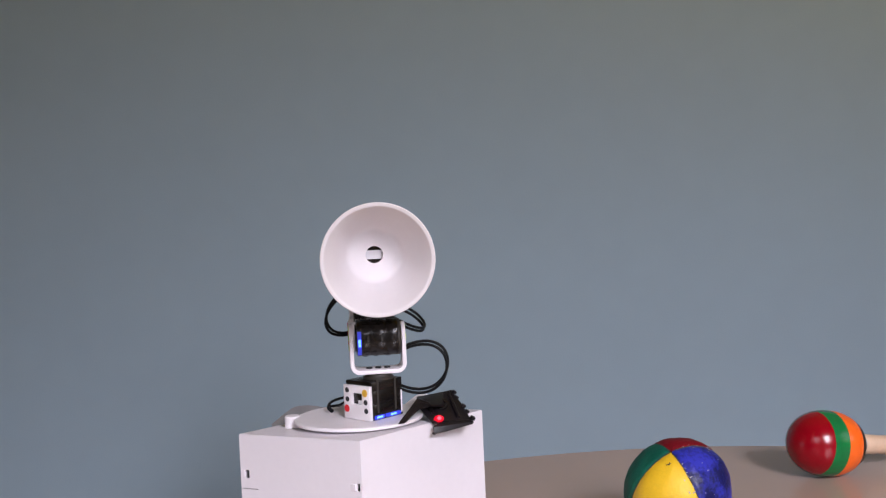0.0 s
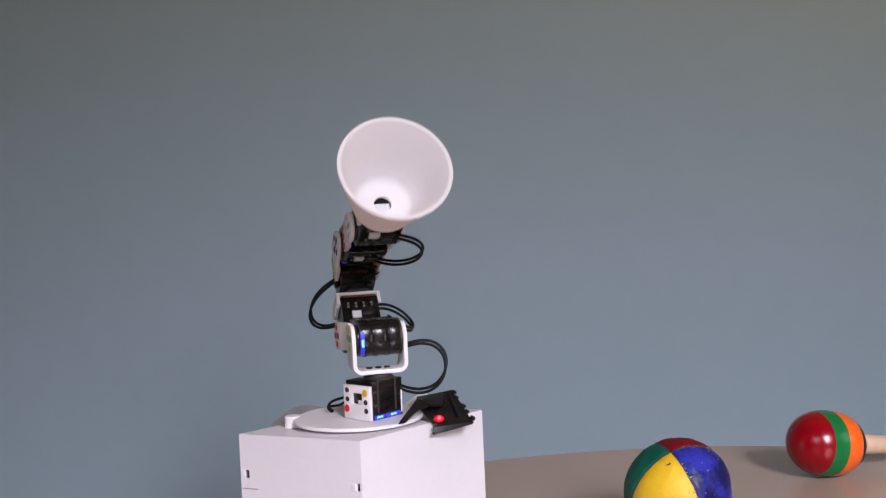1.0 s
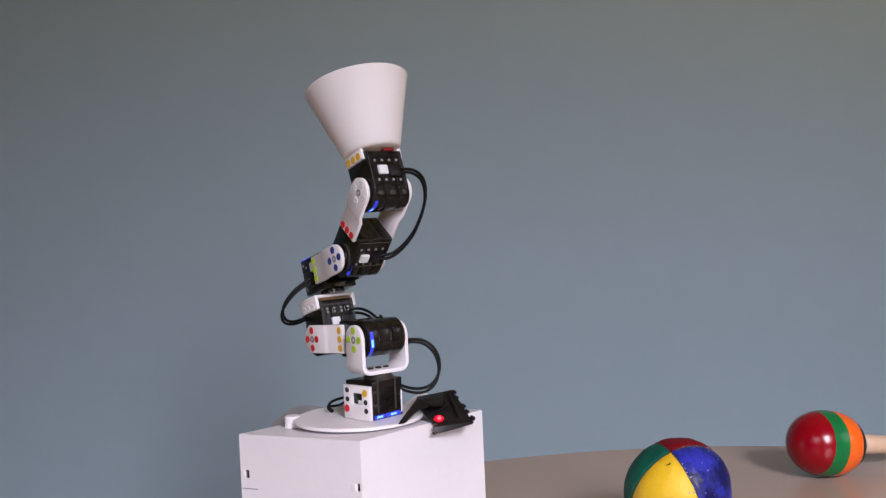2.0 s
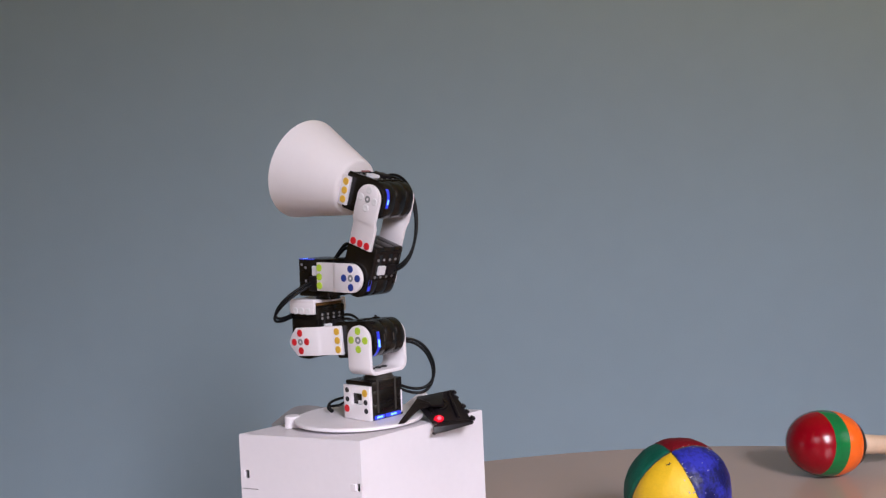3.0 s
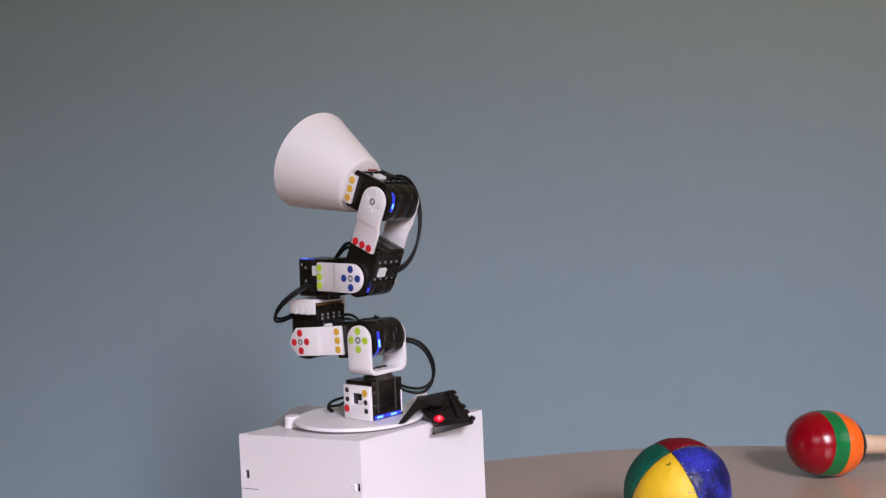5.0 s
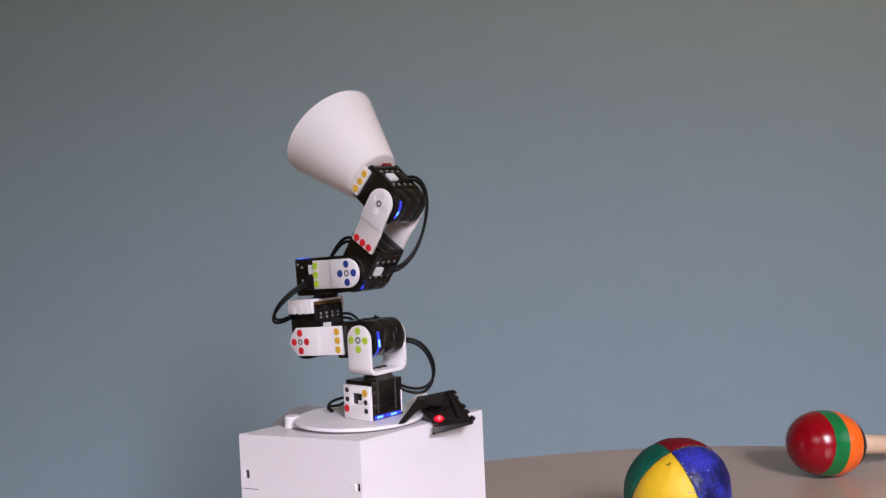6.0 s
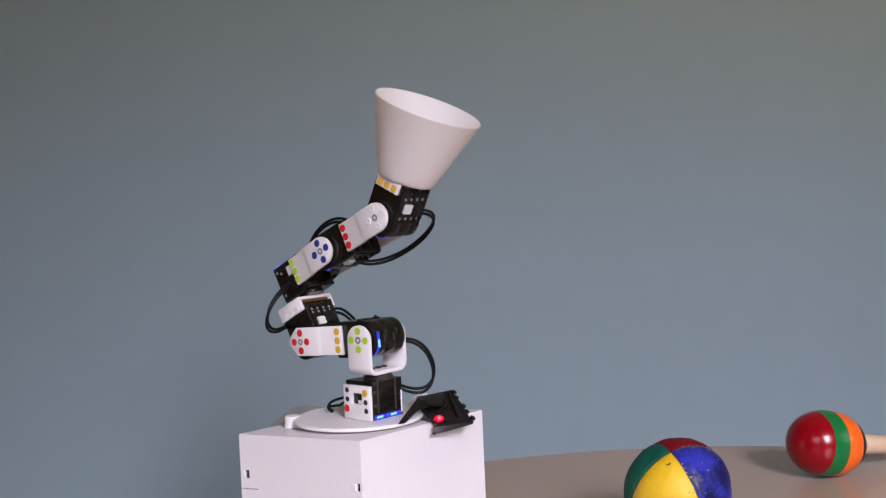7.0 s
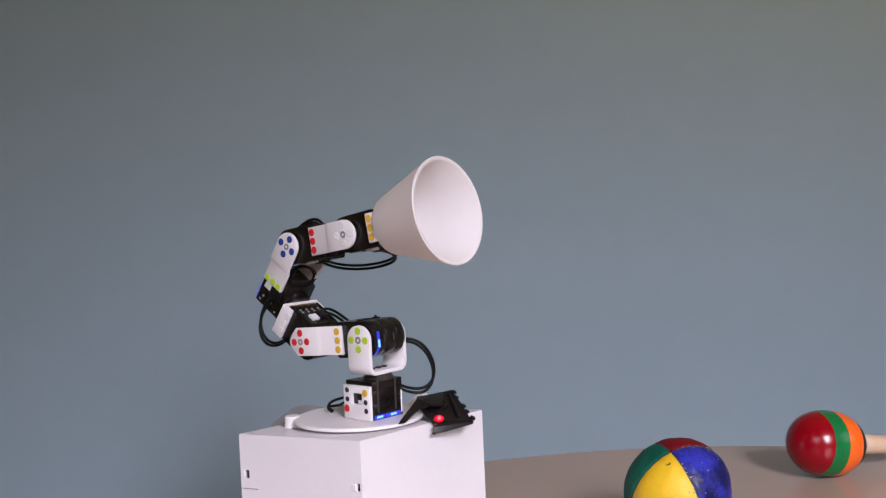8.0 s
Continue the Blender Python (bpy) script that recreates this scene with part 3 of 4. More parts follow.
def link_elbow():
    """Elbow servo with the white cap on its end; x runs up the link."""
    ob = casing("elbow_servo", -12, 24.5, 12, 13.4, ARM, studs=False, face=True)
    # cap: inverted U over the servo's end
    bm = block(19.0 * mm, 28.3 * mm, -16.0 * mm, -13.5 * mm, -11.5 * mm, 11.5 * mm, 0.5 * mm)
    bm = block(19.0 * mm, 28.3 * mm, 13.5 * mm, 16.0 * mm, -11.5 * mm, 11.5 * mm, 0.5 * mm, bm=bm)
    bm = block(26.4 * mm, 28.8 * mm, -16.2 * mm, 16.2 * mm, -11.5 * mm, 11.5 * mm, 1.0 * mm, bm=bm)
    cap = part("cap_bracket", bm, M_PLA, ob, "white plastic bracket with pale rivets")
    for s in (-1, 1):
        for k in (-6, 0, 6):
            rivet(cap, M_CLEAR, 21.0 * mm, s * 16.0 * mm, k * mm, s > 0)
    for k in (-6, 0, 6):
        b = lathe([(24 * mm, 0), (24 * mm, 1.7 * mm), (26.2 * mm, 1.5 * mm), (26.2 * mm, 0)], 10)
        q = part("bolt", b, M_YELLOW, cap)
        q.matrix_basis = pose(0, 2 * mm, k * mm)
    sticker(ob, 9.0, -3.5, -12.6, 5.5, 6.5)
    part("plug", block(7.5 * mm, 14.0 * mm, 0.6 * mm, 8.6 * mm, -14.4 * mm, -11.8 * mm, 0.6 * mm, 2), M_BLACK, ob, "black cable plug")
    pegs(ob, [(x, y, -12.2, "n") for x in (15.8, 18.3) for y in (-8.4, -2.8, 2.8, 8.4)])
    part("gear_cover", block(24.4 * mm, 26.2 * mm, -12.5 * mm, 12.5 * mm, -11.0 * mm, 10.0 * mm, 0.4 * mm, 1), M_AMBER, ob, "amber-brown translucent gear cover")
    return ob


def link_forearm():
    """Twist servo above the elbow, and the plates that hold the wrist axle; same space as the elbow's: x up, -z forward."""
    bm = block(31.0 * mm, 39.7 * mm, -12.6 * mm, 12.6 * mm, -22 * mm, 4.6 * mm, 0.6 * mm)
    bm = block(39.9 * mm, 47.8 * mm, -12.6 * mm, 12.6 * mm, -22 * mm, 4.6 * mm, 0.6 * mm, bm=bm)
    bm = block(48.0 * mm, 56.5 * mm, -12.6 * mm, 12.6 * mm, -22 * mm, 4.6 * mm, 0.6 * mm, bm=bm)
    bm = block(32.0 * mm, 55.5 * mm, -12.3 * mm, 12.3 * mm, -21.7 * mm, 4.3 * mm, bm=bm)
    bm = lathe([(28.6 * mm, 0), (28.6 * mm, 8.5 * mm), (32 * mm, 8.5 * mm), (32 * mm, 0)], 24, m=pose(0, 0, -10 * mm), bm=bm)
    ob = part("forearm_servo", bm, M_DARK, ARM, "smoked translucent dark plastic servo")
    for s in (-1, 1):
        p = horn_plate(ob, 48, s, M_GREEN, M_BLUE, foot_x=18.0, start=15.6)
        p.matrix_basis = pose(0.045, 0, 0, 0, 90, 0)
    led(ob, 55.9, 56.7, -12.75, -10.8, -10.0, 4.0)
    part("led_core", block(56.4 * mm, 56.85 * mm, -12.5 * mm, -11.2 * mm, -3.0 * mm, 0.5 * mm, 0.15 * mm, 1), M_LED_CORE, ob, "bright core of the blue light")
    part("connector", block(45.5 * mm, 52 * mm, -14.6 * mm, -12.4 * mm, -14.6 * mm, -9.6 * mm, 0.3 * mm, 1), M_STICKER, ob, "white plastic connector")
    part("plug", block(35 * mm, 45 * mm, -15.6 * mm, -12.2 * mm, -15.0 * mm, -7.0 * mm, 0.9 * mm, 2), M_BLACK, ob, "black cable plug")
    pegs(ob, [(x, -12.7, z, "y") for x, z in ((41.5, -2.0), (50.5, -2.0), (52.5, 1.6), (35.5, 1.6))])
    return ob


def link_wrist():
    ob = casing("wrist_servo", -12, 24.5, 12, 13.4, ARM, studs=False, face=True)
    horn_plate(ob, 54, -1, M_RED, M_CLEAR, foot_x=24.0, start=21.2)
    horn_plate(ob, 54, 1, M_RED, M_CLEAR, foot_x=24.0, start=21.2)
    led(ob, -5.0, 3.0, -13.0, -10.6, -12.5, -11.5)
    sticker(ob, 9.0, -4.0, -12.6, 6.0, 6.5)
    part("plug", block(6.0 * mm, 12.5 * mm, 0.6 * mm, 8.6 * mm, -14.4 * mm, -11.8 * mm, 0.6 * mm, 2), M_BLACK, ob, "black cable plug")
    pegs(ob, [(x, y, -12.2, "n") for x in (4.2, 16.0) for y in (-8.4, -2.8, 2.8, 8.4)])
    return ob


def link_head():
    ob = casing("head_servo", -12, 24.5, 12, 13.4, ARM, studs=False, face=True)
    for s in (-1, 1):
        bm = block(19.6 * mm, 26.8 * mm, (13.5 if s > 0 else -16.0) * mm, (16.0 if s > 0 else -13.5) * mm, -9.6 * mm, 9.6 * mm, 0.5 * mm)
        pl = part("mount_plate", bm, M_PLA, ob, "small white plate with rivets")
        for k in (-6, 0, 6):
            rivet(pl, M_YELLOW, 22.6 * mm, s * 16.0 * mm, k * mm, s > 0)
    part("red_strip", block(24.2 * mm, 26.6 * mm, 1 * mm, 9 * mm, -12.3 * mm, -8 * mm, 0.5 * mm, 1), M_DARKRED, ob)
    # lampshade: tapered cup, open at the wide end, with a round hole in its floor
    pr = [(26.9, 5.6), (26.9, 17.2), (27.3, 18.4), (28.4, 19.3), (30.0, 19.9), (52, 27.0), (74.2, 34.3), (75.2, 34.7), (75.7, 34.2), (75.6, 32.6), (75.0, 32.0),
          (52, 24.6), (34, 18.6), (31.6, 17.2), (30.2, 15.2), (29.6, 12.6), (29.4, 10.0), (29.4, 5.6), (26.9, 5.6)]
    bm = lathe([(a * mm, r * mm) for a, r in pr], 96)
    bmesh.ops.remove_doubles(bm, verts=bm.verts, dist=1e-6)
    part("lampshade", bm, M_SHADE, ob, "white tapered plastic lampshade with a hole in its floor", smooth=45)
    sticker(ob, 11.0, -4.0, -12.6, 6.0, 7.0)
    part("plug", block(6.5 * mm, 14.0 * mm, 0.6 * mm, 8.6 * mm, -14.4 * mm, -11.8 * mm, 0.6 * mm, 2), M_BLACK, ob, "black cable plug")
    part("eyepiece", block(23.9 * mm, 24.9 * mm, -5.5 * mm, 5.5 * mm, -3.2 * mm, 2.6 * mm, 0.3 * mm, 1), M_STICKER, ob)
    arc = [(x, z) for x, z in casing_outline(-12.2 * mm, 24 * mm, 12.2 * mm, 9.6 * mm, 1 * mm, 12) if x < -6.0 * mm and -9.5 * mm < z < 3.5 * mm]
    part("led_window", prism(arc + [(-5 * mm, arc[-1][1]), (-5 * mm, arc[0][1])], -13.2 * mm, -10.8 * mm), M_LED_BLUE, ob, "glowing blue light window", smooth=50)
    part("led_core", block(-12.6 * mm, -11.9 * mm, -12.6 * mm, -11.4 * mm, -3.2 * mm, 0.2 * mm, 0.15 * mm, 1), M_LED_CORE, ob, "bright core of the blue light")
    pegs(ob, [(x, y, -12.2, "n") for x in (4.2, 17.6) for y in (-8.4, -2.8, 2.8, 8.4)])
    return ob


SEG_YOKE, SEG_2, SEG_3, SEG_4, SEG_5, SEG_6 = yoke(), link_shoulder(), link_elbow(), link_forearm(), link_wrist(), link_head()


def lift_small_parts():
    """Rivets and screws hang under their servo, beside the plate that they sit in."""
    for seg in ARM.children:
        for plate in list(seg.children):
            for small in list(plate.children):
                m = plate.matrix_basis @ small.matrix_basis
                small.parent = seg
                small.matrix_basis = m


lift_small_parts()


# ---- things on the table ----
def slab(corners, depth, bevel=0.0006):
    """A plate with the given corners, drawn out by depth."""
    bm = bmesh.new()
    a = [bm.verts.new(c) for c in corners]
    b = [bm.verts.new(Vector(c) + Vector(depth)) for c in corners]
    bm.faces.new(a)
    bm.faces.new(b[::-1])
    for i in range(len(a)):
        j = (i + 1) % len(a)
        bm.faces.new((a[i], b[i], b[j], a[j]))
    bmesh.ops.recalc_face_normals(bm, faces=bm.faces)
    bmesh.ops.bevel(bm, geom=[e for e in bm.edges if e.calc_face_angle(0.0) > 0.5], offset=bevel, segments=2, affect='EDGES', profile=0.5)
    return bm


def sensor():
    root = tagged(new("sensor_clip"), "black plastic sensor clipped over the box edge, with red light", "sensor")
    o = Vector((0.036, 0.004, AX - 0.0585))
    root.matrix_basis = Matrix.Translation(o)

    def at(*pts):
        return [Vector((x, y, AX + z)) - o for x, y, z in pts]
    A, B, C, D = (0.0239, 0.014, -0.0446), (0.0478, 0.024, -0.0414), (0.0600, 0.004, -0.0585), (0.0340, -0.0125, -0.0560)
    back = (0.0012, 0.0034, -0.0026)
    part("shell", slab(at(A, B, (0.0537, 0.016, -0.0490), C, D, (0.0262, 0.004, -0.0500)), back), M_BLACK, root)
    part("leg", slab(at((0.0122, -0.0285, -0.0532), (0.0168, -0.0262, -0.0532), (0.0228, -0.0165, -0.0490), (0.0262, -0.010, -0.0478), (0.0320, -0.004, -0.0478), (0.0330, -0.002, -0.0450), (0.0247, 0.0, -0.0421)), (0.0010, 0.0050, -0.0006)), M_BLACK, root)
    part("lip", slab(at((0.0346, -0.0140, -0.0585), (0.0605, 0.0005, -0.0592), (0.0612, 0.0000, -0.0612), (0.0420, -0.0120, -0.0632), (0.0352, -0.0145, -0.0636)), (0.001, 0.0028, 0.0004)), M_BLACK, root)
    part("hood", slab(at((0.0239, 0.014, -0.0436), (0.0262, -0.004, -0.0440), (0.0345, -0.004, -0.0462), (0.0420, 0.004, -0.0478), (0.0420, 0.020, -0.0418)), (0.0004, 0.002, -0.0022)), M_BLACK, root)
    part("brace", slab(at((0.0262, 0.001, -0.0500), (0.0300, 0.000, -0.0490), (0.0400, -0.0085, -0.0560), (0.0360, -0.0110, -0.0568)), (0.001, 0.003, -0.001)), M_BLACK, root)
    part("chin", slab(at((0.0375, -0.0105, -0.0570), (0.0600, 0.0030, -0.0582), (0.0606, 0.0004, -0.0602), (0.0358, -0.0140, -0.0612)), (0.001, 0.003, -0.0004)), M_BLACK, root)
    for x, y, z, s in ((0.0497, 0.021, -0.0428, 0.0022), (0.0512, 0.0195, -0.0462, 0.0020), (0.0556, 0.012, -0.0508, 0.0022), (0.0578, 0.0085, -0.0540, 0.0020), (0.0612, 0.003, -0.0575, 0.0024), (0.0352, -0.0142, -0.0632, 0.0014)):
        s *= 0.65
        bm = block(-s, s, -s, s, -s * 0.8, s * 0.8, 0.0005)
        bm.transform(Matrix.Translation(at((x, y, z))[0]) @ pose(0, 0, 0, 20, 25, 30))
        part("tooth", bm, M_BLACK, root)
    hole = lathe([(-0.0012, 0), (-0.0012, 0.0042), (0.0006, 0.0042), (0.0006, 0.0028), (-0.0006, 0.0024), (-0.0006, 0)], 20)
    hole.transform(Matrix.Translation(at((0.0410, 0.0085, -0.0482))[0]) @ look((0, 0, 0), (0.05, 0.65, -0.75)) @ pose(0, 0, 0, 0, -90, 0))
    part("lens", hole, M_DARK, root)
    for p, q in (((0.0300, 0.0165, -0.0440), (0.0350, -0.004, -0.0520)), ((0.0455, 0.0215, -0.0425), (0.0520, 0.001, -0.0562))):
        part("ridge", tube(at(p, q), 0.0011), M_BLACK, root)
    dome = bmesh.new()
    bmesh.ops.create_uvsphere(dome, u_segments=20, v_segments=12, radius=0.0030)
    dome.transform(Matrix.Translation(at((0.0388, -0.0086, -0.0547))[0]) @ Matrix.Diagonal((1.15, 0.8, 0.8, 1)))
    lamp_dome = part("red_light", dome, M_LED_RED, root, "glowing red light dome")
    core = bmesh.new()
    bmesh.ops.create_uvsphere(core, u_segments=12, v_segments=8, radius=0.0014)
    core.transform(Matrix.Translation(at((0.0392, -0.0110, -0.0537))[0]))
    part("light_core", core, M_LED_RED_CORE, lamp_dome)


sensor()


def knob():
    bm = lathe([(0, 0), (0, 0.0050), (0.0006, 0.0054), (0.0078, 0.0054), (0.0086, 0.0048), (0.0086, 0)], 24, m=pose(0, 0, 0, 0, -90, 0))
    ob = tagged(part("knob", bm, M_PLA, None), "small white plastic knob standing on the box lid", "knob")
    ob.matrix_basis = pose(-0.0600, 0.010, AX - 0.0606)


knob()

M_B = {
    "yellow": material("yellow_cloth", (0.74, 0.46, 0.012), 0.5, var=0.12, scale=45, bump=0.35, bump_scale=800),
    "blue": material("blue_cloth", (0.028, 0.032, 0.34), 0.40, scale=60, bump=0.25, bump_scale=420, second=(0.005, 0.006, 0.065), sharp=True, spec=0.25),
    "red": material("red_cloth", (0.15, 0.002, 0.008), 0.65, spec=0.2, var=0.2, scale=80, bump=0.35, bump_scale=800),
    "green": material("green_cloth", (0.002, 0.105, 0.066), 0.6, spec=0.25, var=0.3, scale=80, bump=0.4, bump_scale=800)}
M_SPECK = material("pale_speck", (0.34, 0.32, 0.34), 0.5, var=0.15, scale=200)
M_THREAD = material("dark_thread", (0.05, 0.04, 0.03), 0.8, var=0.2)


def juggling_ball():
    root = tagged(new("juggling_ball"), "worn patchwork cloth ball in yellow, blue, red and green", "ball")
    R = 0.0325
    root.matrix_basis = pose(0.184, -0.0511, TABLE)
    c = Vector((0, 0, R * 0.985))
    pole = Vector((-0.172, -0.426, 0.888)).normalized()
    # the yellow panel hangs down from the pole, towards the camera
    down = (Vector((-0.16, -0.20, -0.97)) - pole * Vector((-0.16, -0.20, -0.97)).dot(pole)).normalized()
    side = pole.cross(down)
    def swell(d):
        return 0.058 * max(0.0, d.dot(Vector((0.74, -0.12, 0.66)))) ** 5 - 0.062 * max(0.0, d.dot(Vector((-0.72, -0.12, 0.68)))) ** 5

    for k, (name, ang) in enumerate((("yellow", 0), ("blue", 90), ("red", 180), ("green", 270))):
        bm = bmesh.new()
        nu, nv = 26, 44
        grid = []
        for i in range(nv + 1):
            th = 0.02 + (math.pi - 0.04) * i / nv
            row = []
            for j in range(nu + 1):
                u = -1 + 2 * j / nu
                ph = radians(ang + 45 * u)
                d = pole * math.cos(th) + (down * math.cos(ph) + side * math.sin(ph)) * math.sin(th)
                edge = (1 - abs(u)) * math.sin(th)
                bulge = swell(d)
                r = R * (1.0 + bulge - 0.030 * math.exp(-edge * 14)) + 0.00040 * noise.noise(d * 8) + 0.00012 * noise.noise(d * 30)
                p = c + d * r
                if p.z < 0.0006:
                    p.z = 0.0006
                row.append(bm.verts.new(p))
            grid.append(row)
        for a, b in zip(grid, grid[1:]):
            for j in range(nu):
                bm.faces.new((a[j], a[j + 1], b[j + 1], b[j]))
        bmesh.ops.recalc_face_normals(bm, faces=bm.faces)
        part("panel", bm, M_B[name], root, name + " cloth panel", smooth=60)
    for k in range(4):
        ph = radians(45 + 90 * k)
        e = down * math.cos(ph) + side * math.sin(ph)
        ways = [pole * math.cos(t) + e * math.sin(t) for t in [0.03 + (math.pi - 0.06) * i / 60 for i in range(61)]]
        pts = [c + d * R * (0.9715 + swell(d)) for d in ways]
        part("seam", tube([(p.x, p.y, max(p.z, 0.0008)) for p in pts], 0.00035, 6), M_THREAD, root)
    # small pale grey specks on the blue and yellow panels, most along the seams
    rng = random.Random(5)
    bm = bmesh.new()
    for i in range(30):
        edge_on = i < 18
        th = rng.uniform(0.25, 1.25)
        ph = radians(rng.choice((45, 135)) + rng.uniform(-4, 4) if edge_on else rng.uniform(20, 130))
        d = pole * math.cos(th) + (down * math.cos(ph) + side * math.sin(ph)) * math.sin(th)
        u = abs(math.degrees(ph) % 90 - 45) / 45
        lift = R * (1.0 + swell(d) - 0.030 * math.exp(-u * math.sin(th) * 14)) + 0.0002
        f = block(-1, 1, -1, 1, -0.2, 0.2)
        q = d.to_track_quat('Z', 'Y').to_matrix().to_4x4()
        sz = rng.uniform(0.00010, 0.00026)
        f.transform(Matrix.Translation(c + d * lift) @ q @ pose(0, 0, 0, 0, 0, rng.uniform(0, 180)) @ Matrix.Diagonal((sz * rng.uniform(1.2, 4.0), sz, 0.0005, 1)))
        bm = join(bm, f)
    tagged(part("flakes", bm, M_SPECK, root, "small pale grey specks", smooth=0), kind="stuff")
    # loose thread ends by the pole
    for off, l in ((0.0035, 0.0026), (0.0042, 0.0018)):
        d = (pole + down * 0.36 + side * (off * 12 - 0.05)).normalized()
        p = c + d * R * 1.0
        part("thread", tube([p, p + Vector((0.0015, -0.001, l * 0.2)), p + Vector((0.0022, -0.0006, l * 0.55))], 0.00026, 6), M_THREAD, root)


juggling_ball()

M_M = {
    "red": material("red_lacquer", (0.26, 0.001, 0.008), 0.2, var=0.12, scale=40, spec=0.4, bump=0.03, bump_scale=300),
    "green": material("green_lacquer", (0.005, 0.16, 0.04), 0.24, var=0.12, scale=40, spec=0.4, bump=0.03, bump_scale=300),
    "orange": material("orange_lacquer", (0.85, 0.13, 0.012), 0.24, var=0.1, scale=40, spec=0.4, bump=0.03, bump_scale=300),
    "brown": material("dark_ring_lacquer", (0.012, 0.006, 0.005), 0.45, var=0.15, scale=60, spec=0.2),
    "wood": material("pale_turned_wood", (0.60, 0.42, 0.29), 0.42, var=0.12, scale=45, bump=0.15, bump_scale=350, coat=0.2)}


def maraca():
    root = tagged(new("maraca"), "lacquered wooden maraca, red green and orange, lying on the table", "maraca")
    a, r = 0.0308, 0.0245
    root.matrix_basis = pose(0.3265, 0.085, TABLE) @ pose(0, 0, 0.0247, 0, 8.0, 21)

    def band(s0, s1, n=14):
        return [(s0 + (s1 - s0) * i / n, r * math.sqrt(max(0.0, 1 - abs((s0 + (s1 - s0) * i / n) / a) ** (2.35 if s0 < -0.001 else 2.1)))) for i in range(n + 1)]
    head = [(-a * math.cos(math.pi / 2 * k / 30 * 0.7607), r * math.sqrt(max(0.0, 1 - abs(math.cos(math.pi / 2 * k / 30 * 0.7607)) ** 2.35))) for k in range(31)]
    head[-1] = band(-0.0113, 0.0008)[0]
    for name, prof in (("red", head), ("green", band(-0.0113, 0.0008)), ("orange", band(0.0008, 0.0165)), ("brown", band(0.0165, 0.0285, 8) + [(0.0300, 0.0072), (0.0300, 0.0)])):
        part("painted_band", lathe(prof, 72), M_M[name], root, name.replace("brown", "dark brown") + " lacquered band", smooth=60)
    part("collar", lathe([(0.0292, 0), (0.0292, 0.0080), (0.0300, 0.0088), (0.0312, 0.0088), (0.0320, 0.0074), (0.0312, 0)], 32), M_STEEL, root, "shiny metal collar")
    hp = [(0.0290, 0), (0.0290, 0.0070), (0.0305, 0.0076), (0.045, 0.0072), (0.080, 0.0066), (0.120, 0.0070), (0.134, 0.0082), (0.140, 0.0078), (0.144, 0.0050), (0.1445, 0)]
    part("handle", lathe(hp, 32), M_M["wood"], root, "pale turned wooden handle", smooth=50)


maraca()


# ---- movement ----
Q2 = -3.77
# seconds, turn of the base, elbow, wrist and head angles
POSES = [
    (0.0, 6.3, 145.0, -5.6, -1.75), (0.5, 6.3, 145.0, -5.6, -1.75), (0.6, 7.1, 143.0, -4.0, -0.3), (0.8, 11.2, 132.0, 5.6, 13.5), (1.0, 15.4, 125.9, 14.0, 27.2),
    (1.2, 19.8, 123.2, 22.0, 43.6), (1.5, 26.3, 117.5, 34.3, 68.9), (1.7, 31.4, 112.0, 42.5, 85.2), (2.2, 41.8, 101.6, 57.6, 123.5), (2.6, 50.2, 91.4, 67.6, 153.0),
    (2.8, 52.0, 88.8, 70.4, 162.0), (3.5, 52.08, 88.5, 69.0, 160.0), (4.5, 52.08, 88.5, 66.4, 157.2), (5.3, 52.08, 88.5, 65.6, 155.8), (5.75, 52.08, 88.6, 65.2, 155.1), (5.9, 52.08, 90.3, 61.0, 148.4),
    (6.0, 52.08, 92.7, 55.1, 138.4), (6.5, 52.08, 104.9, 38.3, 100.0), (7.0, 52.08, 116.6, 22.9, 63.6), (7.5, 52.08, 131.1, 8.4, 28.1),
    (7.8, 52.08, 141.2, 4.2, 9.2), (8.0, 52.08, 144.95, 7.9, 9.8)]


def chain(psi, a3, a5, a6):
    """The poses of the arm's links, in the arm's space, for the given angles."""
    def tilt(a):
        return pose(0, 0, 0, 0, -a, 0)
    s1 = pose(0, 0, H, 0, 0, -90 + psi)
    s2 = s1 @ tilt(180 - Q2)
    m3 = s2 @ Vector((0.054, 0, 0))
    turn = s1.to_3x3().to_4x4()
    s3 = Matrix.Translation(m3) @ turn @ tilt(a3)
    m5 = s3 @ Vector((0.045, 0, -0.048))
    s5 = Matrix.Translation(m5) @ turn @ tilt(a5)
    s6 = Matrix.Translation(s5 @ Vector((0.054, 0, 0))) @ turn @ tilt(a6)
    return s1, s2, s3, s5, s6


# ---- cables, in short rigid pieces ----
# each end: link, place and pull in that link's space (mm); links: 0 base, 1 yoke, 2 shoulder, 3 elbow, 5 wrist, 6 head
CABLES = [
    ((0, (13.8, 11.8, 20.0), (37.7, -8.3, -16.5)), (1, (-7.0, 18.1, -9.0), (7.1, 42.5, 16.3)), 26),
    ((3, (40.8, -12.2, -10.0), (-10.0, -31.3, 9.5)), (3, (18.4, -8.8, 12.0), (-12.4, -29.3, 5.3)), 26),
    ((3, (11.7, 4.0, -11.0), (14.1, 23.7, -6.0)), (2, (9.1, 10.2, -12.0), (59.0, 49.6, 31.5)), 24),
    ((3, (55.1, 3.0, -14.4), (18.0, 3.7, -13.1)), (5, (14.9, 4.7, 11.6), (-8.7, -1.0, 14.2)), 16),
    ((6, (8.6, 4.0, -11.6), (7.7, 44.7, -10.5)), (5, (9.0, 4.4, -11.6), (3.2, 25.0, -15.8)), 32),
]
PIECES = []


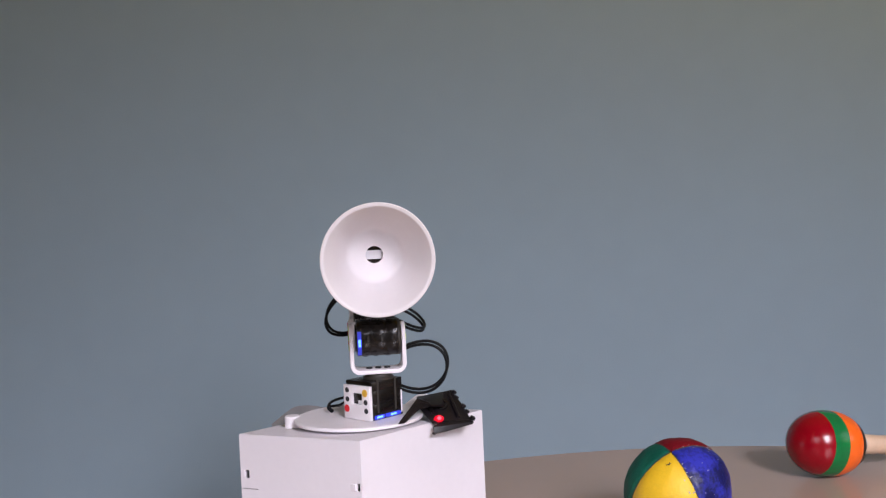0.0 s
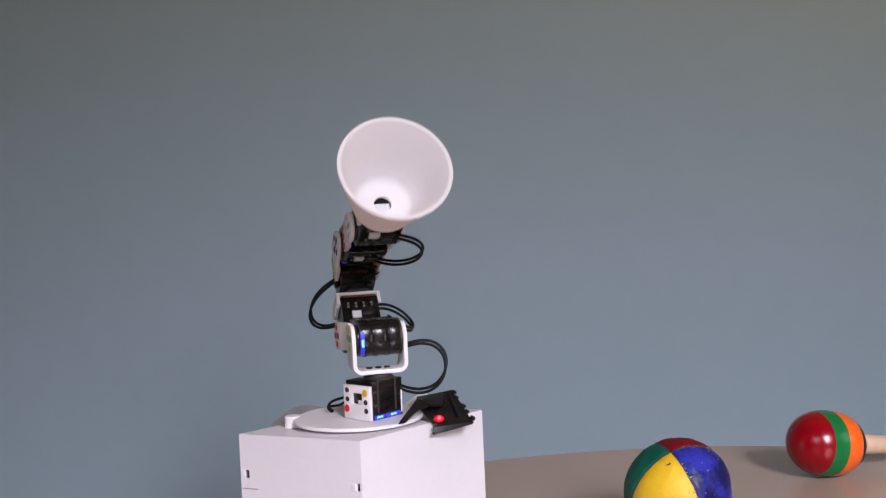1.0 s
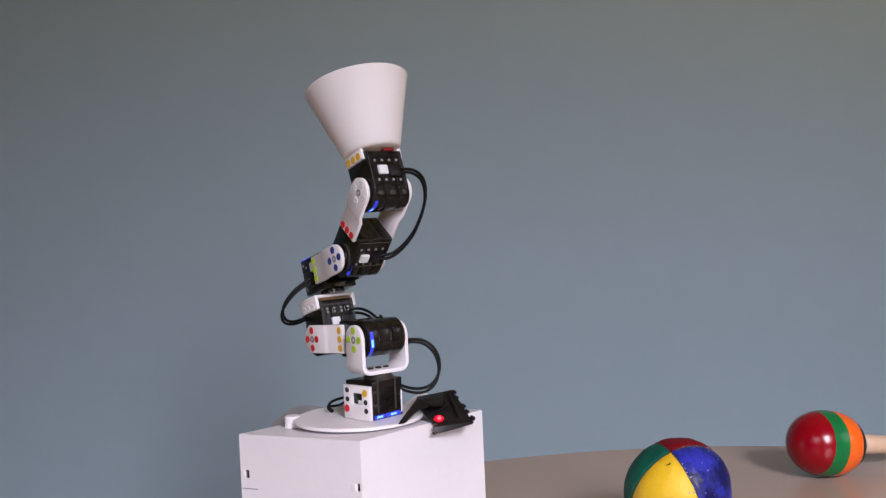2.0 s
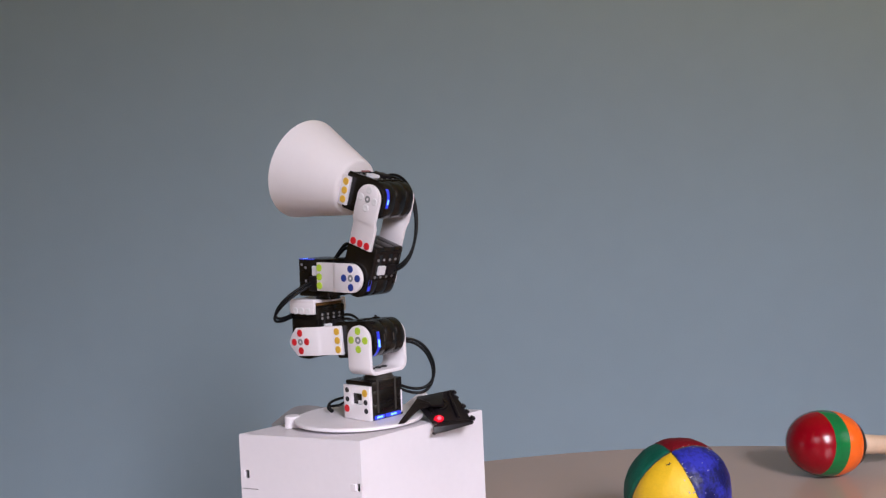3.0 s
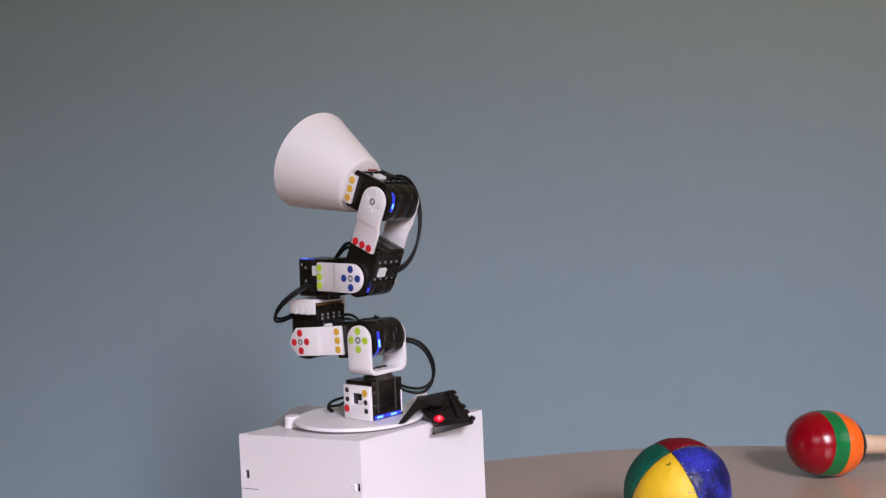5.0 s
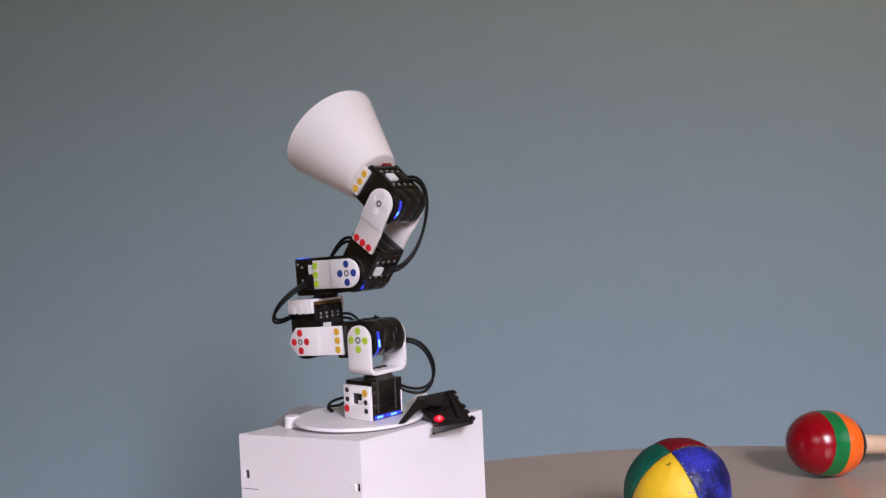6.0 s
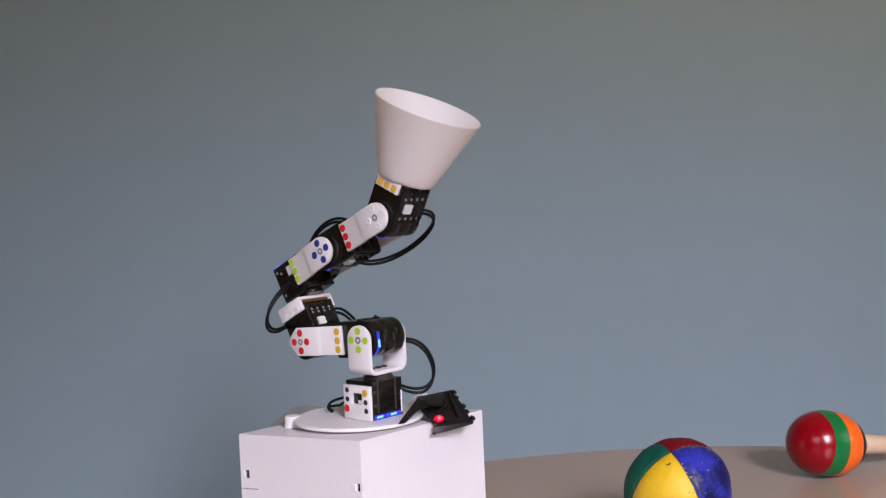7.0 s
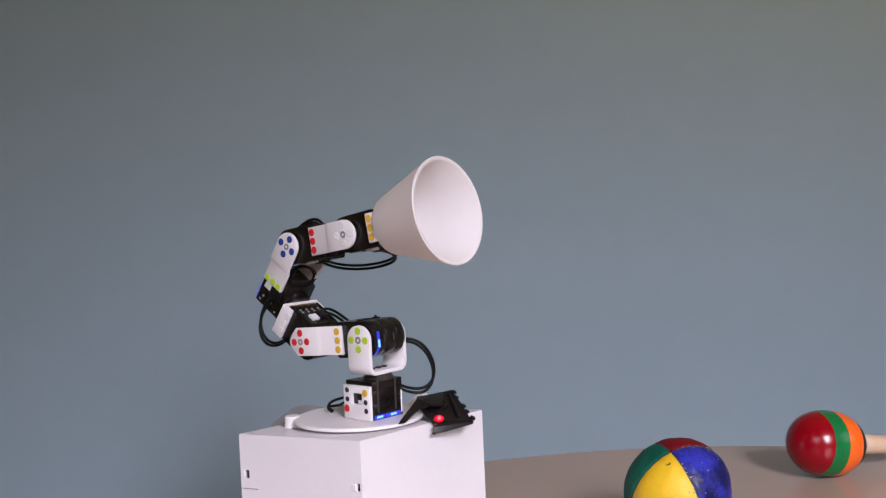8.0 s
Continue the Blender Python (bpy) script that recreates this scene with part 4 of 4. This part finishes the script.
def link_poses(q):
    s1, s2, s3, s5, s6 = chain(*q)
    return {0: pose(0, 0, 0), 1: s1, 2: s2, 3: s3, 5: s5, 6: s6}


def cable_curve(c, links, strand):
    (l0, p0, t0), (l1, p1, t1), n = c
    off = Vector((0, 0, 1.15 * mm * strand))
    a = links[l0] @ (Vector(p0) * mm)
    b = links[l1] @ (Vector(p1) * mm)
    ca = links[l0] @ ((Vector(p0) + Vector(t0)) * mm)
    cb = links[l1] @ ((Vector(p1) + Vector(t1)) * mm)
    side = (ca - a).cross(cb - b)
    side = side.normalized() if side.length > 1e-9 else Vector((0, 0, 1))
    k = 1.1 * mm * strand
    wob = Vector((0.3, 0.2, 1.0)).normalized() * k
    return bezier(a + wob, ca + wob * 1.6 + side * k, cb + wob * 1.2 - side * k, b + wob, n)


def cables():
    """Two strands a cable; each piece is a short round length laid along the curve."""
    all_links = [(t, link_poses(q)) for t, *q in POSES]
    for c in CABLES:
        for strand in (-1, 1):
            curves = [(t, cable_curve(c, l, strand)) for t, l in all_links]
            n = c[2]
            for i in range(n):
                length = max((pts[i + 1] - pts[i]).length for t, pts in curves)
                r = 1.0 * mm
                cap = [(math.cos(radians(a)), math.sin(radians(a))) for a in (0, 30, 60, 90)]
                bm = lathe([(-length / 2 - r * c0, r * s0) for c0, s0 in cap] + [(length / 2 + r * c0, r * s0) for c0, s0 in reversed(cap)], 10)
                ob = part("cable_piece", bm, M_RUBBER, ARM, smooth=80)
                ob["label"] = "short length of black cable"
                keys = []
                for t, pts in curves:
                    d = pts[i + 1] - pts[i]
                    keys.append((t, Matrix.Translation((pts[i] + pts[i + 1]) / 2) @ d.to_track_quat('X', 'Z').to_matrix().to_4x4()))
                PIECES.append((ob, keys))
    # still cables at the foot of the arm
    for dy in (0.0, 0.004):
        pts = [(-0.012, 0.012 + dy, 0.017), (-0.024, 0.013 + dy, 0.0145 - dy * 0.9), (-0.0335 + dy, 0.015 + dy, 0.0115 - dy * 0.9), (-0.0365, 0.017 + dy, 0.007), (-0.0340, 0.019 + dy, 0.0035)]
        part("cable", tube(spline(pts, 5), 0.00095), M_RUBBER, ARM, "black cable at the arm's foot")
    # slack loop at the forearm's front
    for k in (-1, 1):
        off = Vector((0.3, 1.1, 0.5)) * k
        pts = bezier(Vector((45.4, 0, -21.5)) + off, Vector((29, -25, -53)) + off * 2, Vector((41, 34, -25)) + off * 2, Vector((33, 5, -21)) + off, 24)
        part("cable_loop", tube([p * mm for p in pts], 0.00095), M_RUBBER, SEG_4, "black cable loop")


cables()


def motions():
    rows = [[] for _ in range(6)]
    for t, *q in POSES:
        s1, s2, s3, s5, s6 = chain(*q)
        for r, m in zip(rows, (s1, s2, s3, s3, s5, s6)):
            r.append((t, m))
    for ob, r in zip((SEG_YOKE, SEG_2, SEG_3, SEG_4, SEG_5, SEG_6), rows):
        walk(ob, r)
    for ob, keys in PIECES:
        walk(ob, keys)


motions()
